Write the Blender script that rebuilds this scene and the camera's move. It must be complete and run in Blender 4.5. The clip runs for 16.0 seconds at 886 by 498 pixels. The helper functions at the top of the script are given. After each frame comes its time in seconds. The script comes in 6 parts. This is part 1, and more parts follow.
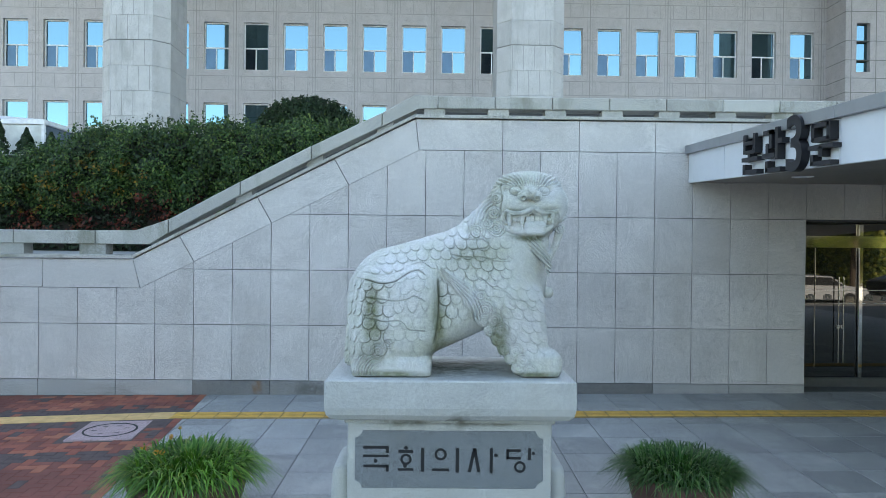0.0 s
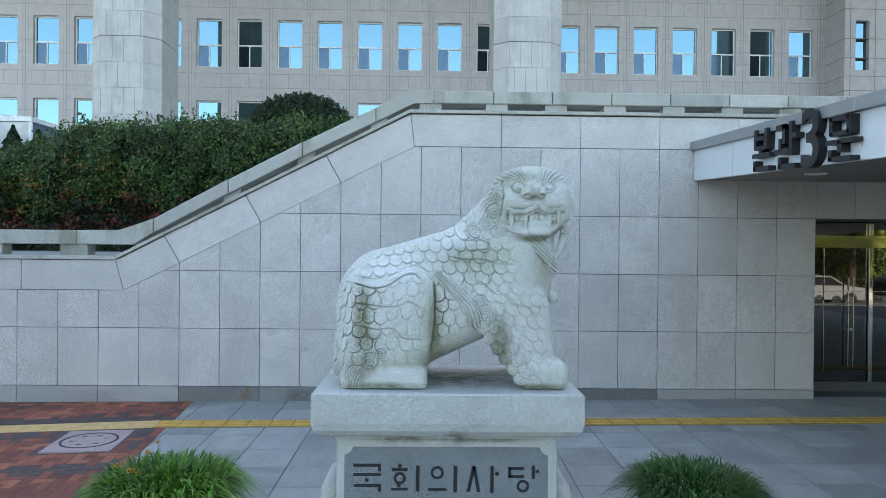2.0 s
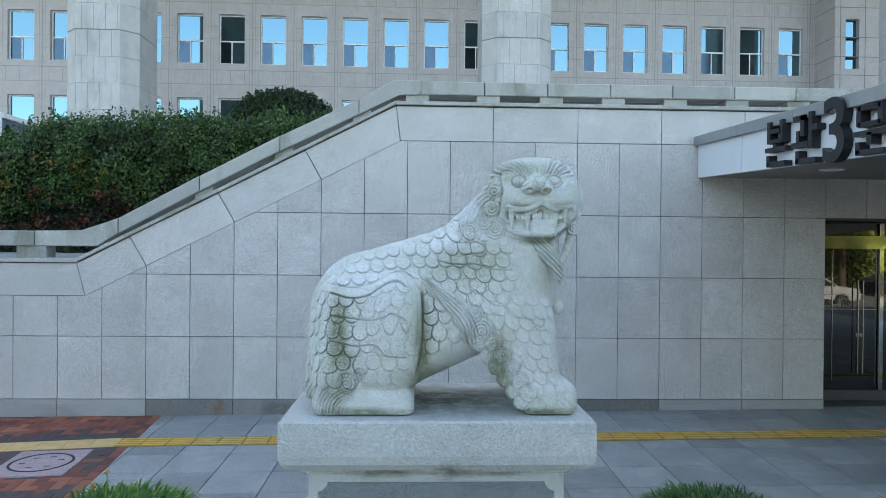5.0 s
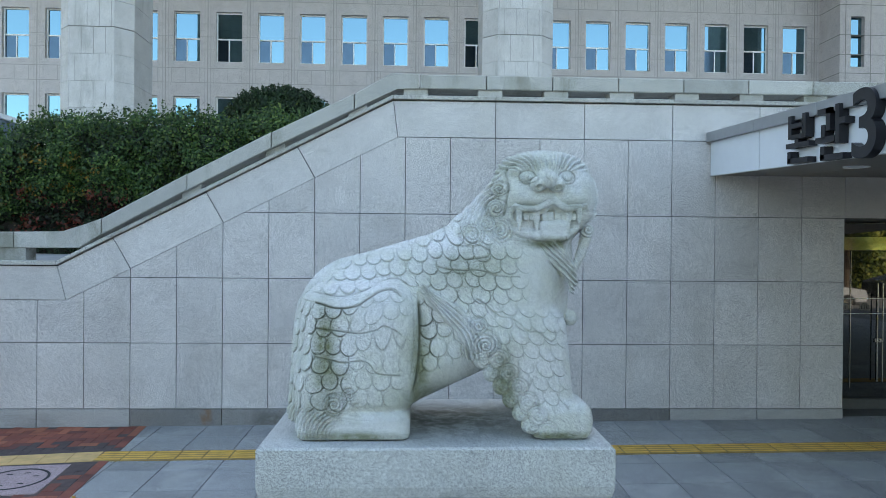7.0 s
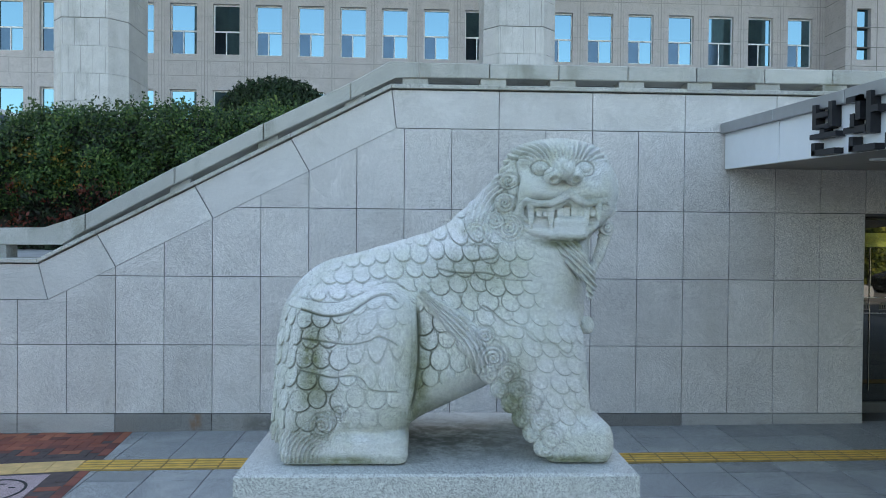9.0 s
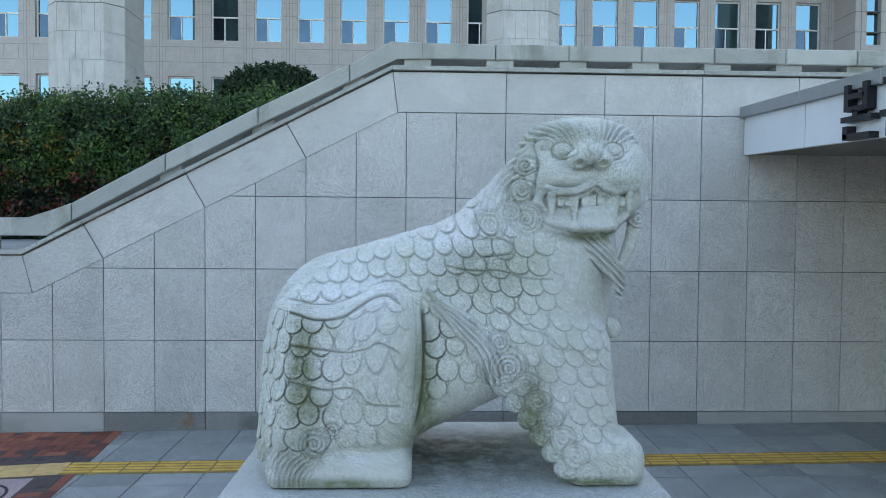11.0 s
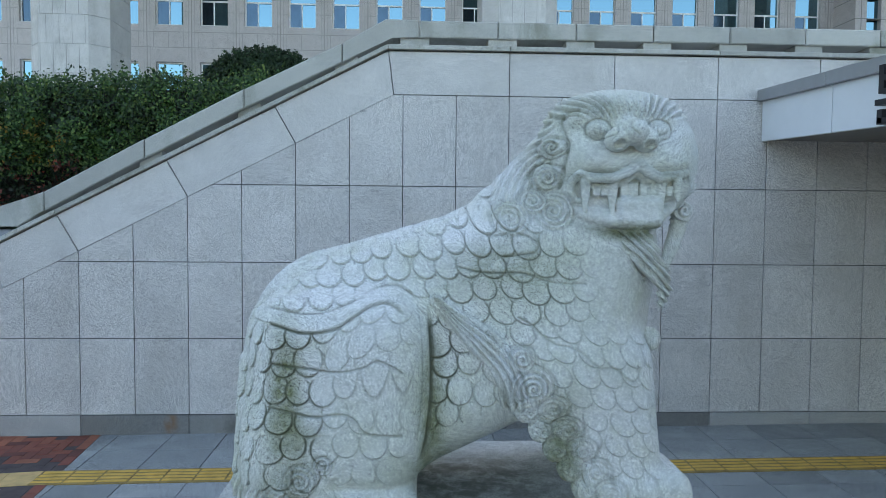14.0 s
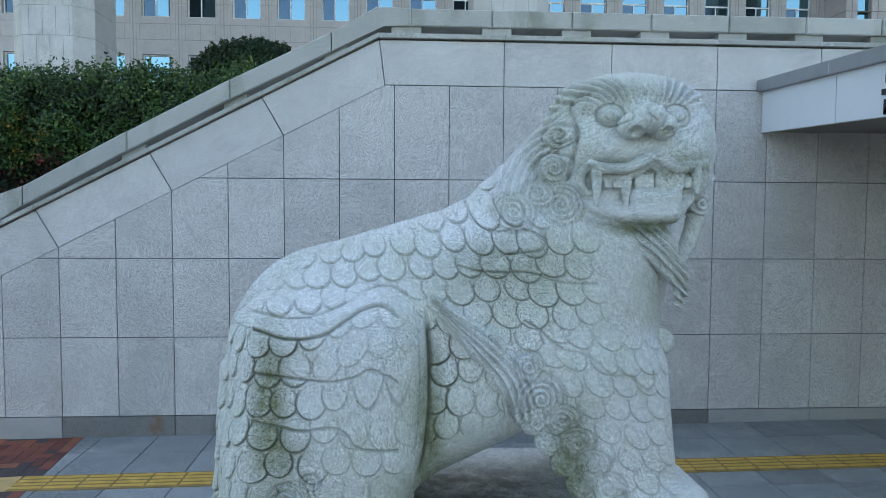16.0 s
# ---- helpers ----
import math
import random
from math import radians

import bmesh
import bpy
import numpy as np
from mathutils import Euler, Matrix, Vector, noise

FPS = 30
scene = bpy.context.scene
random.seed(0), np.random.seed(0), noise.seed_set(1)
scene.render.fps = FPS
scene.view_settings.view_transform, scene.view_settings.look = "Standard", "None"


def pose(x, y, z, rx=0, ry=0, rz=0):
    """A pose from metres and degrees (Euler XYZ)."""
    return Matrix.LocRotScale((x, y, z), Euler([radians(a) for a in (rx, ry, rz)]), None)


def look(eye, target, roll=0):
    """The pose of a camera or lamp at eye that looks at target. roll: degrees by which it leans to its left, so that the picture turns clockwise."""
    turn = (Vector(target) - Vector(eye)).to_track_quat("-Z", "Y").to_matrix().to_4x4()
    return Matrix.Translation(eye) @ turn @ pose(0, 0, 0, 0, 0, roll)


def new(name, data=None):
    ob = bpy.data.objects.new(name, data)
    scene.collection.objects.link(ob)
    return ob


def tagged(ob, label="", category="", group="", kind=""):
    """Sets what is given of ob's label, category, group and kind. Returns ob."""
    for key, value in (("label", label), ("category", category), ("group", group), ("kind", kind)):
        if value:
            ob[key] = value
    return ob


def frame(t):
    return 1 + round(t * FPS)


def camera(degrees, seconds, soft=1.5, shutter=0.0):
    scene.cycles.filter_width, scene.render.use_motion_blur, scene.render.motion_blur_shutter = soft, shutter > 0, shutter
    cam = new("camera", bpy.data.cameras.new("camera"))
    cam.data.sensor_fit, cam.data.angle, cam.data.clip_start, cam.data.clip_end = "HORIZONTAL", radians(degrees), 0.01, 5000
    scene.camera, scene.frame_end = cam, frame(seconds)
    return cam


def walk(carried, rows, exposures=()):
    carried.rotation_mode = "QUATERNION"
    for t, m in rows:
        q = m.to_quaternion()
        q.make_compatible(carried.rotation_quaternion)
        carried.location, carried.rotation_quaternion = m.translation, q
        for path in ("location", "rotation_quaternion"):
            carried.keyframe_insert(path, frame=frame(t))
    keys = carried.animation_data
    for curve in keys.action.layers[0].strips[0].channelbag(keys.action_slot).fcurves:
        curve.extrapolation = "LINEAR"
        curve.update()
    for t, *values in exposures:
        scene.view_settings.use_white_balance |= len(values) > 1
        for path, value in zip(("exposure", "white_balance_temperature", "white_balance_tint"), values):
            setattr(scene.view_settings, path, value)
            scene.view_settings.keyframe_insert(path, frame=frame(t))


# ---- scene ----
cam = camera(66.3, 16.0, soft=0.8)
PATH = [
    (0, (0.160, -0.417, 2.410), (0.183, 1.583, 2.398), 0.60),
    (0.5, (0.154, -0.322, 2.415), (0.180, 1.678, 2.402), 0.60),
    (1, (0.152, -0.221, 2.418), (0.179, 1.778, 2.405), 0.60),
    (1.5, (0.154, -0.116, 2.421), (0.184, 1.883, 2.408), 0.60),
    (2, (0.159, -0.008, 2.424), (0.194, 1.992, 2.410), 0.57),
    (2.5, (0.163, 0.105, 2.426), (0.204, 2.105, 2.413), 0.55),
    (3, (0.162, 0.222, 2.430), (0.213, 2.221, 2.416), 0.55),
    (3.5, (0.161, 0.337, 2.435), (0.222, 2.336, 2.421), 0.53),
    (4, (0.149, 0.444, 2.433), (0.222, 2.442, 2.420), 0.55),
    (6.5, (0.176, 1.026, 2.459), (0.249, 3.025, 2.445), 0.50),
    (7, (0.179, 1.139, 2.461), (0.252, 3.138, 2.448), 0.50),
    (7.5, (0.183, 1.250, 2.464), (0.255, 3.249, 2.451), 0.50),
    (8, (0.185, 1.359, 2.470), (0.257, 3.358, 2.455), 0.50),
    (8.5, (0.185, 1.466, 2.477), (0.258, 3.465, 2.457), 0.50),
    (9, (0.184, 1.572, 2.484), (0.257, 3.570, 2.456), 0.50),
    (11.5, (0.159, 2.075, 2.505), (0.227, 4.072, 2.438), 0.45),
    (12, (0.146, 2.150, 2.506), (0.219, 4.148, 2.435), 0.50),
    (12.5, (0.139, 2.239, 2.508), (0.214, 4.236, 2.431), 0.50),
    (13, (0.133, 2.324, 2.511), (0.211, 4.321, 2.429), 0.50),
    (13.5, (0.126, 2.409, 2.515), (0.209, 4.405, 2.427), 0.50),
    (14, (0.119, 2.492, 2.521), (0.208, 4.488, 2.427), 0.47),
    (14.5, (0.112, 2.566, 2.529), (0.208, 4.562, 2.430), 0.43),
    (15, (0.107, 2.625, 2.532), (0.209, 4.620, 2.428), 0.40),
    (15.5, (0.104, 2.668, 2.527), (0.213, 4.663, 2.420), 0.38),
    (16, (0.102, 2.702, 2.523), (0.218, 4.696, 2.411), 0.30),
]
EXPOSURES = [(0, 2.09, 7800, 7), (4, 2.04, 7750, 7), (9, 1.88, 7700, 7), (13, 1.82, 7650, 7), (16, 1.75, 7550, 7)]
walk(cam, [(t, look(eye, target, roll)) for t, eye, target, roll in PATH], EXPOSURES)

# world, sun and exposure
SUN_EL, SUN_AZ = 38.0, 0.0
world = bpy.data.worlds.new("sky")
scene.world = world
world.use_nodes = True
_sky = world.node_tree.nodes.new("ShaderNodeTexSky")
_sky.sky_type = "NISHITA"
_sky.sun_disc = False
_sky.sun_elevation = radians(SUN_EL)
_sky.sun_rotation = radians(SUN_AZ)
_sky.ozone_density = 2.0
world.node_tree.links.new(_sky.outputs["Color"], world.node_tree.nodes["Background"].inputs["Color"])
world.node_tree.nodes["Background"].inputs["Strength"].default_value = 0.15
sun = new("sun", bpy.data.lights.new("sun", "SUN"))
sun.data.energy, sun.data.angle, sun.data.color = 3.5, radians(0.5), (1.0, 0.95, 0.88)
sun.matrix_world = look((0, 60, 60 * math.tan(radians(SUN_EL))), (0, 0, 0))


# ---- materials ----
class Nodes:
    """A small wrapper round one material's node tree."""

    def __init__(self, name, rough=0.7, metal=0.0, spec=0.5):
        self.mat = bpy.data.materials.new(name)
        self.mat.use_nodes = True
        self.tree = self.mat.node_tree
        self.bsdf = self.tree.nodes["Principled BSDF"]
        self.bsdf.inputs["Roughness"].default_value = rough
        self.bsdf.inputs["Metallic"].default_value = metal
        self.bsdf.inputs["Specular IOR Level"].default_value = spec
        self.pos = self.add("ShaderNodeNewGeometry").outputs["Position"]

    def add(self, kind):
        return self.tree.nodes.new(kind)

    def link(self, a, b):
        self.tree.links.new(a, b)

    def noise(self, scale, detail=3.0, rough=0.55, stretch=None):
        n = self.add("ShaderNodeTexNoise")
        n.inputs["Scale"].default_value, n.inputs["Detail"].default_value, n.inputs["Roughness"].default_value = scale, detail, rough
        if stretch:
            m = self.add("ShaderNodeMapping")
            m.inputs["Scale"].default_value = stretch
            self.link(self.pos, m.inputs["Vector"])
            self.link(m.outputs["Vector"], n.inputs["Vector"])
        else:
            self.link(self.pos, n.inputs["Vector"])
        return n.outputs["Fac"]

    def ramp(self, fac, stops):
        r = self.add("ShaderNodeValToRGB")
        while len(r.color_ramp.elements) < len(stops):
            r.color_ramp.elements.new(0.5)
        for e, (at, col) in zip(r.color_ramp.elements, stops):
            e.position = at
            e.color = (*col, 1) if len(col) == 3 else col
        self.link(fac, r.inputs["Fac"])
        return r.outputs["Color"]

    def mix(self, fac, a, b, mode="MIX"):
        m = self.add("ShaderNodeMix")
        m.data_type, m.blend_type = "RGBA", mode
        for socket, value in ((m.inputs[0], fac), (m.inputs[6], a), (m.inputs[7], b)):
            if isinstance(value, (int, float)):
                socket.default_value = value
            elif isinstance(value, tuple):
                socket.default_value = (*value, 1)
            else:
                self.link(value, socket)
        return m.outputs[2]

    def random(self, island=False):
        if island:
            return self.add("ShaderNodeNewGeometry").outputs["Random Per Island"]
        return self.add("ShaderNodeObjectInfo").outputs["Random"]

    def color(self, value):
        if isinstance(value, tuple):
            self.bsdf.inputs["Base Color"].default_value = (*value, 1)
        else:
            self.link(value, self.bsdf.inputs["Base Color"])
        return self

    def bump(self, height, strength=0.3, distance=0.01):
        b = self.add("ShaderNodeBump")
        b.inputs["Strength"].default_value, b.inputs["Distance"].default_value = strength, distance
        self.link(height, b.inputs["Height"])
        self.link(b.outputs["Normal"], self.bsdf.inputs["Normal"])
        return self


def spot(n, centre, radii, inner=0.3):
    """A soft round mask of 1 at a place in the world."""
    sub, div, ln = n.add("ShaderNodeVectorMath"), n.add("ShaderNodeVectorMath"), n.add("ShaderNodeVectorMath")
    sub.operation, div.operation, ln.operation = "SUBTRACT", "DIVIDE", "LENGTH"
    sub.inputs[1].default_value, div.inputs[1].default_value = centre, radii
    n.link(n.pos, sub.inputs[0])
    n.link(sub.outputs[0], div.inputs[0])
    n.link(div.outputs[0], ln.inputs[0])
    return n.ramp(ln.outputs["Value"], [(inner, grey(1)), (1.0, grey(0))])


def grey(v):
    return (v, v, v)


def granite(name, base, speck=0.35, grain=170.0, stain=(0.25, 0.24, 0.2), stain_amount=0.3, vary=0.12, rough=0.75, bump=0.25, streak=(1.2, 1.2, 0.35), spots=()):
    """Flamed or bush-hammered granite: fine black and white grain, broad cloudy stains, a change from stone to stone."""
    n = Nodes(name, rough)
    dark, light = tuple(c * (1 - speck) for c in base), tuple(min(1, c * (1 + 0.5 * speck)) for c in base)
    fine = n.noise(grain, 1.2, 0.6)
    col = n.ramp(fine, [(0.32, tuple(c * 0.55 for c in dark)), (0.43, dark), (0.51, base), (0.64, light)])
    cloud = n.ramp(n.noise(2.2, 4.0, 0.6), [(0.35, grey(0.92)), (0.65, grey(1.05))])
    col = n.mix(1.0, col, cloud, "MULTIPLY")
    col = n.mix(1.0, col, n.ramp(n.noise(grain * 0.37, 1.0, 0.5), [(0.34, grey(1 - 0.32 * speck)), (0.5, grey(1.0)), (0.66, grey(1 + 0.2 * speck))]), "MULTIPLY")
    mask = n.ramp(n.noise(1.6, 5.0, 0.65, streak), [(0.52, grey(0)), (0.78, grey(stain_amount))])
    col = n.mix(mask, col, stain)
    each = n.ramp(n.random(), [(0.0, grey(1 - vary)), (1.0, grey(1 + vary))])
    col = n.mix(1.0, col, each, "MULTIPLY")
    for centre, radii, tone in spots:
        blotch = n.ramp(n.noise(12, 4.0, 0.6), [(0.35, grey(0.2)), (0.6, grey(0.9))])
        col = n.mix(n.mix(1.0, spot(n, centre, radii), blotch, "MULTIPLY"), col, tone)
    n.color(col)
    n.bump(fine, bump, 0.004)
    return n.mat


def plain(name, col, rough=0.6, metal=0.0, vary=0.12, scale=6.0, bump=0.05, spec=0.5):
    n = Nodes(name, rough, metal, spec)
    v = n.ramp(n.noise(scale, 4.0, 0.6), [(0.3, tuple(c * (1 - vary) for c in col)), (0.7, tuple(min(1, c * (1 + vary)) for c in col))])
    n.color(v)
    n.bump(n.noise(scale * 30, 2.0), bump, 0.003)
    return n.mat


def leafy(name, stops, rough=0.55):
    n = Nodes(name, rough, 0.0, 0.35)
    col = n.ramp(n.random(island=True), stops)
    col = n.mix(1.0, col, n.ramp(n.noise(1.1, 3.0), [(0.3, grey(0.6)), (0.7, grey(1.25))]), "MULTIPLY")
    n.color(col)
    n.bsdf.inputs["Subsurface Weight"].default_value = 0.0
    return n.mat


WALL = granite("wall_granite", (0.70, 0.665, 0.635), speck=0.50, grain=143.3, stain=(0.36, 0.33, 0.29), stain_amount=0.35, vary=0.07)
BAND = granite("band_granite", (0.71, 0.68, 0.65), speck=0.50, grain=143.3, stain=(0.36, 0.34, 0.3), stain_amount=0.25, vary=0.05)
PLINTH = granite("plinth_granite", (0.25, 0.24, 0.225), speck=0.3, grain=100.0, stain=(0.15, 0.14, 0.125), stain_amount=0.7, vary=0.25, spots=(((-2.60, 10.19, 0.17), (0.10, 0.2, 0.16), (0.22, 0.10, 0.035)), ((-1.75, 10.19, 0.12), (0.3, 0.2, 0.14), (0.12, 0.115, 0.1))))
PLINTH_PALE = granite("pale_plinth_granite", (0.47, 0.455, 0.435), speck=0.45, grain=143.3, stain=(0.2, 0.19, 0.175), stain_amount=0.75, vary=0.12, streak=(0.9, 0.9, 2.5))
RAIL = granite("rail_granite", (0.50, 0.485, 0.44), speck=0.36, grain=123.3, stain=(0.14, 0.14, 0.085), stain_amount=0.85, vary=0.12, bump=0.5)
# The last spot mixes moss with painted shade between the lion's feet.
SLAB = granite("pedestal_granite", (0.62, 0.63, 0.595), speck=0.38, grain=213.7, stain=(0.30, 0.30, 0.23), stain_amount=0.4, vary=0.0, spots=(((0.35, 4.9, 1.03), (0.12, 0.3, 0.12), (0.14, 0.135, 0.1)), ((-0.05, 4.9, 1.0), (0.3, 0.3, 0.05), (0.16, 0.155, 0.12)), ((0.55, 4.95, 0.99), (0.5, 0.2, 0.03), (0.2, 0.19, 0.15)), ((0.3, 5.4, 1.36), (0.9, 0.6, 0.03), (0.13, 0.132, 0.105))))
PLAQUE = granite("plaque_granite", (0.27, 0.295, 0.31), speck=0.6, grain=213.7, stain=(0.2, 0.19, 0.18), stain_amount=0.35, vary=0.0, rough=0.6)
PAVER = granite("paver_granite", (0.345, 0.35, 0.335), speck=0.55, grain=143.3, stain=(0.55, 0.55, 0.50), stain_amount=0.5, vary=0.17, rough=0.62, streak=(1, 1, 1))
# Near-black stone for the wall made up behind the rail gap.
GAP_DARK = granite("gap_dark_stone", (0.055, 0.053, 0.05), speck=0.4, grain=143.3, stain=(0.03, 0.032, 0.025), stain_amount=0.6, vary=0.0)
JOINT = plain("joint_mortar", (0.085, 0.083, 0.08), 0.9)
CARVED = plain("carved_black", (0.02, 0.02, 0.022), 0.7)
FACADE = granite("facade_stone", (0.57, 0.535, 0.535), speck=0.10, grain=70.7, stain=(0.42, 0.41, 0.39), stain_amount=0.18, vary=0.05, bump=0.05)
COLUMN = granite("column_stone", (0.56, 0.55, 0.535), speck=0.10, grain=70.7, stain=(0.27, 0.27, 0.25), stain_amount=0.8, vary=0.06, bump=0.05, streak=(0.8, 0.8, 0.25))
WHITE = plain("white_enamel_panel", (0.70, 0.72, 0.735), 0.3, 0.0, 0.02)
TRIM = plain("grey_metal_trim", (0.36, 0.37, 0.38), 0.4, 0.7, 0.05)
SOFFIT = plain("soffit_metal", (0.24, 0.215, 0.195), 0.45, 0.4, 0.06)
LETTER = plain("dark_sign_metal", (0.018, 0.018, 0.022), 0.45, 0.3, 0.2)
FRAME = plain("white_window_frame", (0.8, 0.81, 0.82), 0.4)
DULL = plain("dull_steel", (0.2, 0.2, 0.2), 0.5, 0.8)
STEEL = plain("brushed_steel", (0.62, 0.60, 0.56), 0.22, 1.0, 0.06)
POLISHED = plain("polished_steel", (0.72, 0.70, 0.64), 0.05, 1.0, 0.03, 3.0, 0.0)
DARK = plain("dark_interior", (0.015, 0.016, 0.017), 0.8)
CURTAIN = plain("window_screen", (0.10, 0.14, 0.18), 0.5)
# Darker yellow than the ribs: dirt plus painted shade in the gaps.
TACTILE_BASE = plain("dirt_shade_tactile_base", (0.34, 0.22, 0.07), 0.8, 0.0, 0.3, 9.0)
YELLOW = plain("yellow_tactile", (0.70, 0.40, 0.08), 0.7, 0.0, 0.15, 9.0)
PALE_YELLOW = plain("faded_yellow_tile", (0.66, 0.42, 0.17), 0.75, 0.0, 0.18, 7.0)
POT = plain("brown_pot", (0.10, 0.048, 0.040), 0.6, 0.0, 0.3, 7.0)
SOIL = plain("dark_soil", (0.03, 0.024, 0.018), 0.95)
ASPHALT = plain("asphalt", (0.13, 0.125, 0.115), 0.85, 0.0, 0.2, 3.0, 0.3)
BARK = plain("bark", (0.09, 0.065, 0.045), 0.9, 0.0, 0.3, 12.0, 0.5)
MIRROR = plain("coated_glass", (0.165, 0.295, 0.345), 0.03, 1.0, 0.02, 0.4, 0.0)
CONCRETE = plain("pale_concrete", (0.36, 0.35, 0.33), 0.85, 0.0, 0.15, 2.0, 0.2)


def brick_paver():
    n = Nodes("clay_paver", 0.75)
    col = n.ramp(n.random(), [(0.0, (0.15, 0.05, 0.038)), (0.25, (0.24, 0.072, 0.048)), (0.6, (0.33, 0.095, 0.056)), (1.0, (0.45, 0.155, 0.085))])
    fine = n.noise(120, 2.0, 0.7)
    col = n.mix(1.0, col, n.ramp(fine, [(0.3, grey(0.75)), (0.7, grey(1.15))]), "MULTIPLY")
    n.color(n.mix(1.0, col, n.ramp(n.noise(1.3, 4.0), [(0.35, grey(0.75)), (0.65, grey(1.1))]), "MULTIPLY"))
    n.bump(fine, 0.3, 0.003)
    return n.mat


BRICK = brick_paver()
BRICK_DARK = plain("dark_clay_paver", (0.085, 0.06, 0.055), 0.75, 0.0, 0.25, 9.0, 0.2)
HEDGE = leafy("hedge_leaf", [(0.0, (0.010, 0.027, 0.008)), (0.4, (0.026, 0.064, 0.014)), (0.75, (0.052, 0.112, 0.024)), (1.0, (0.12, 0.17, 0.04))])
IVY_RED = leafy("ivy_red_leaf", [(0.0, (0.04, 0.016, 0.012)), (0.4, (0.13, 0.028, 0.018)), (0.75, (0.20, 0.04, 0.025)), (1.0, (0.06, 0.06, 0.02))])
IVY_GOLD = leafy("ivy_gold_leaf", [(0.0, (0.05, 0.07, 0.02)), (0.5, (0.16, 0.12, 0.02)), (1.0, (0.36, 0.2, 0.03))])
# Shaded copy of the ivy leaf: shade under the overhang put into its colour.
IVY_SHADED = leafy("shaded_ivy_leaf", [(0.0, (0.006, 0.014, 0.006)), (0.6, (0.014, 0.030, 0.012)), (1.0, (0.030, 0.050, 0.02))])
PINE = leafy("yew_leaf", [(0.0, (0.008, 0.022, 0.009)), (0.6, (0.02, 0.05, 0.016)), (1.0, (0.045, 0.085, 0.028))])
GRASS = leafy("lily_blade", [(0.0, (0.022, 0.075, 0.008)), (0.5, (0.060, 0.185, 0.014)), (0.9, (0.13, 0.28, 0.028)), (1.0, (0.24, 0.25, 0.06))])
GRASS_DARK = leafy("mondo_blade", [(0.0, (0.010, 0.040, 0.008)), (0.5, (0.028, 0.098, 0.016)), (0.9, (0.065, 0.175, 0.030)), (1.0, (0.18, 0.22, 0.1))])
PETAL = leafy("orange_petal", [(0.0, (0.5, 0.18, 0.02)), (1.0, (0.62, 0.33, 0.05))])
AUTUMN = leafy("sunlit_tree_leaf", [(0.0, (0.07, 0.11, 0.02)), (0.5, (0.14, 0.18, 0.03)), (1.0, (0.24, 0.23, 0.04))])


# ---- mesh helpers ----
def mesh_data(name, verts, faces, material, smooth=False):
    me = bpy.data.meshes.new(name)
    me.from_pydata([tuple(v) for v in verts], [], faces)
    me.materials.append(material)
    if smooth:
        me.polygons.foreach_set("use_smooth", [True] * len(me.polygons))
    me.update()
    return me


def part(name, source, material, parent=None, label="", smooth=False):
    """Links a bmesh (or ready mesh data) as one mesh object under its parent."""
    if isinstance(source, bpy.types.Mesh):
        me = source
    else:
        me = bpy.data.meshes.new(name)
        source.to_mesh(me)
        source.free()
        me.materials.append(material)
        if smooth:
            me.polygons.foreach_set("use_smooth", [True] * len(me.polygons))
    ob = new(name, me)
    if parent is not None:
        ob.parent = parent
    if label:
        tagged(ob, label)
    return ob


def empty(name, x=0, y=0, z=0, rz=0, label="", category="", group="", kind=""):
    ob = new(name)
    ob.matrix_world = pose(x, y, z, 0, 0, rz)
    return tagged(ob, label, category, group, kind)


def add_box(bm, x0, x1, y0, y1, z0, z1, bevel=0.0, segments=1):
    made = bmesh.ops.create_cube(bm, size=1.0)["verts"]
    for v in made:
        v.co = Vector((x0 + (v.co.x + 0.5) * (x1 - x0), y0 + (v.co.y + 0.5) * (y1 - y0), z0 + (v.co.z + 0.5) * (z1 - z0)))
    if bevel:
        edges = list({e for v in made for e in v.link_edges})
        bmesh.ops.bevel(bm, geom=edges, offset=bevel, segments=segments, affect="EDGES", profile=0.5)
    return bm


def box(x0, x1, y0, y1, z0, z1, bevel=0.0, segments=1):
    return add_box(bmesh.new(), x0, x1, y0, y1, z0, z1, bevel, segments)


def add_prism(bm, outline, y0, y1, bevel=0.0):
    """A prism whose outline lies in the x-z plane (points anticlockwise seen from -y), between y0 and y1."""
    front = [bm.verts.new((x, y0, z)) for x, z in outline]
    back = [bm.verts.new((x, y1, z)) for x, z in outline]
    n = len(outline)
    top = bm.faces.new(front)
    bm.faces.new(back[::-1])
    for i in range(n):
        bm.faces.new((front[(i + 1) % n], front[i], back[i], back[(i + 1) % n]))
    if bevel:
        bmesh.ops.bevel(bm, geom=list(top.edges), offset=bevel, segments=1, affect="EDGES", profile=0.5)
    return bm


def prism(outline, y0, y1, bevel=0.0):
    return add_prism(bmesh.new(), outline, y0, y1, bevel)


def clip(poly, a, b, c):
    """The part of a convex outline where a*x + b*z <= c."""
    out = []
    for (x0, z0), (x1, z1) in zip(poly, poly[1:] + poly[:1]):
        d0, d1 = a * x0 + b * z0 - c, a * x1 + b * z1 - c
        if d0 <= 0:
            out.append((x0, z0))
        if d0 * d1 < 0:
            s = d0 / (d0 - d1)
            out.append((x0 + s * (x1 - x0), z0 + s * (z1 - z0)))
    return out


def area(poly):
    return 0.5 * abs(sum(p[0] * q[1] - q[0] * p[1] for p, q in zip(poly, poly[1:] + poly[:1])))


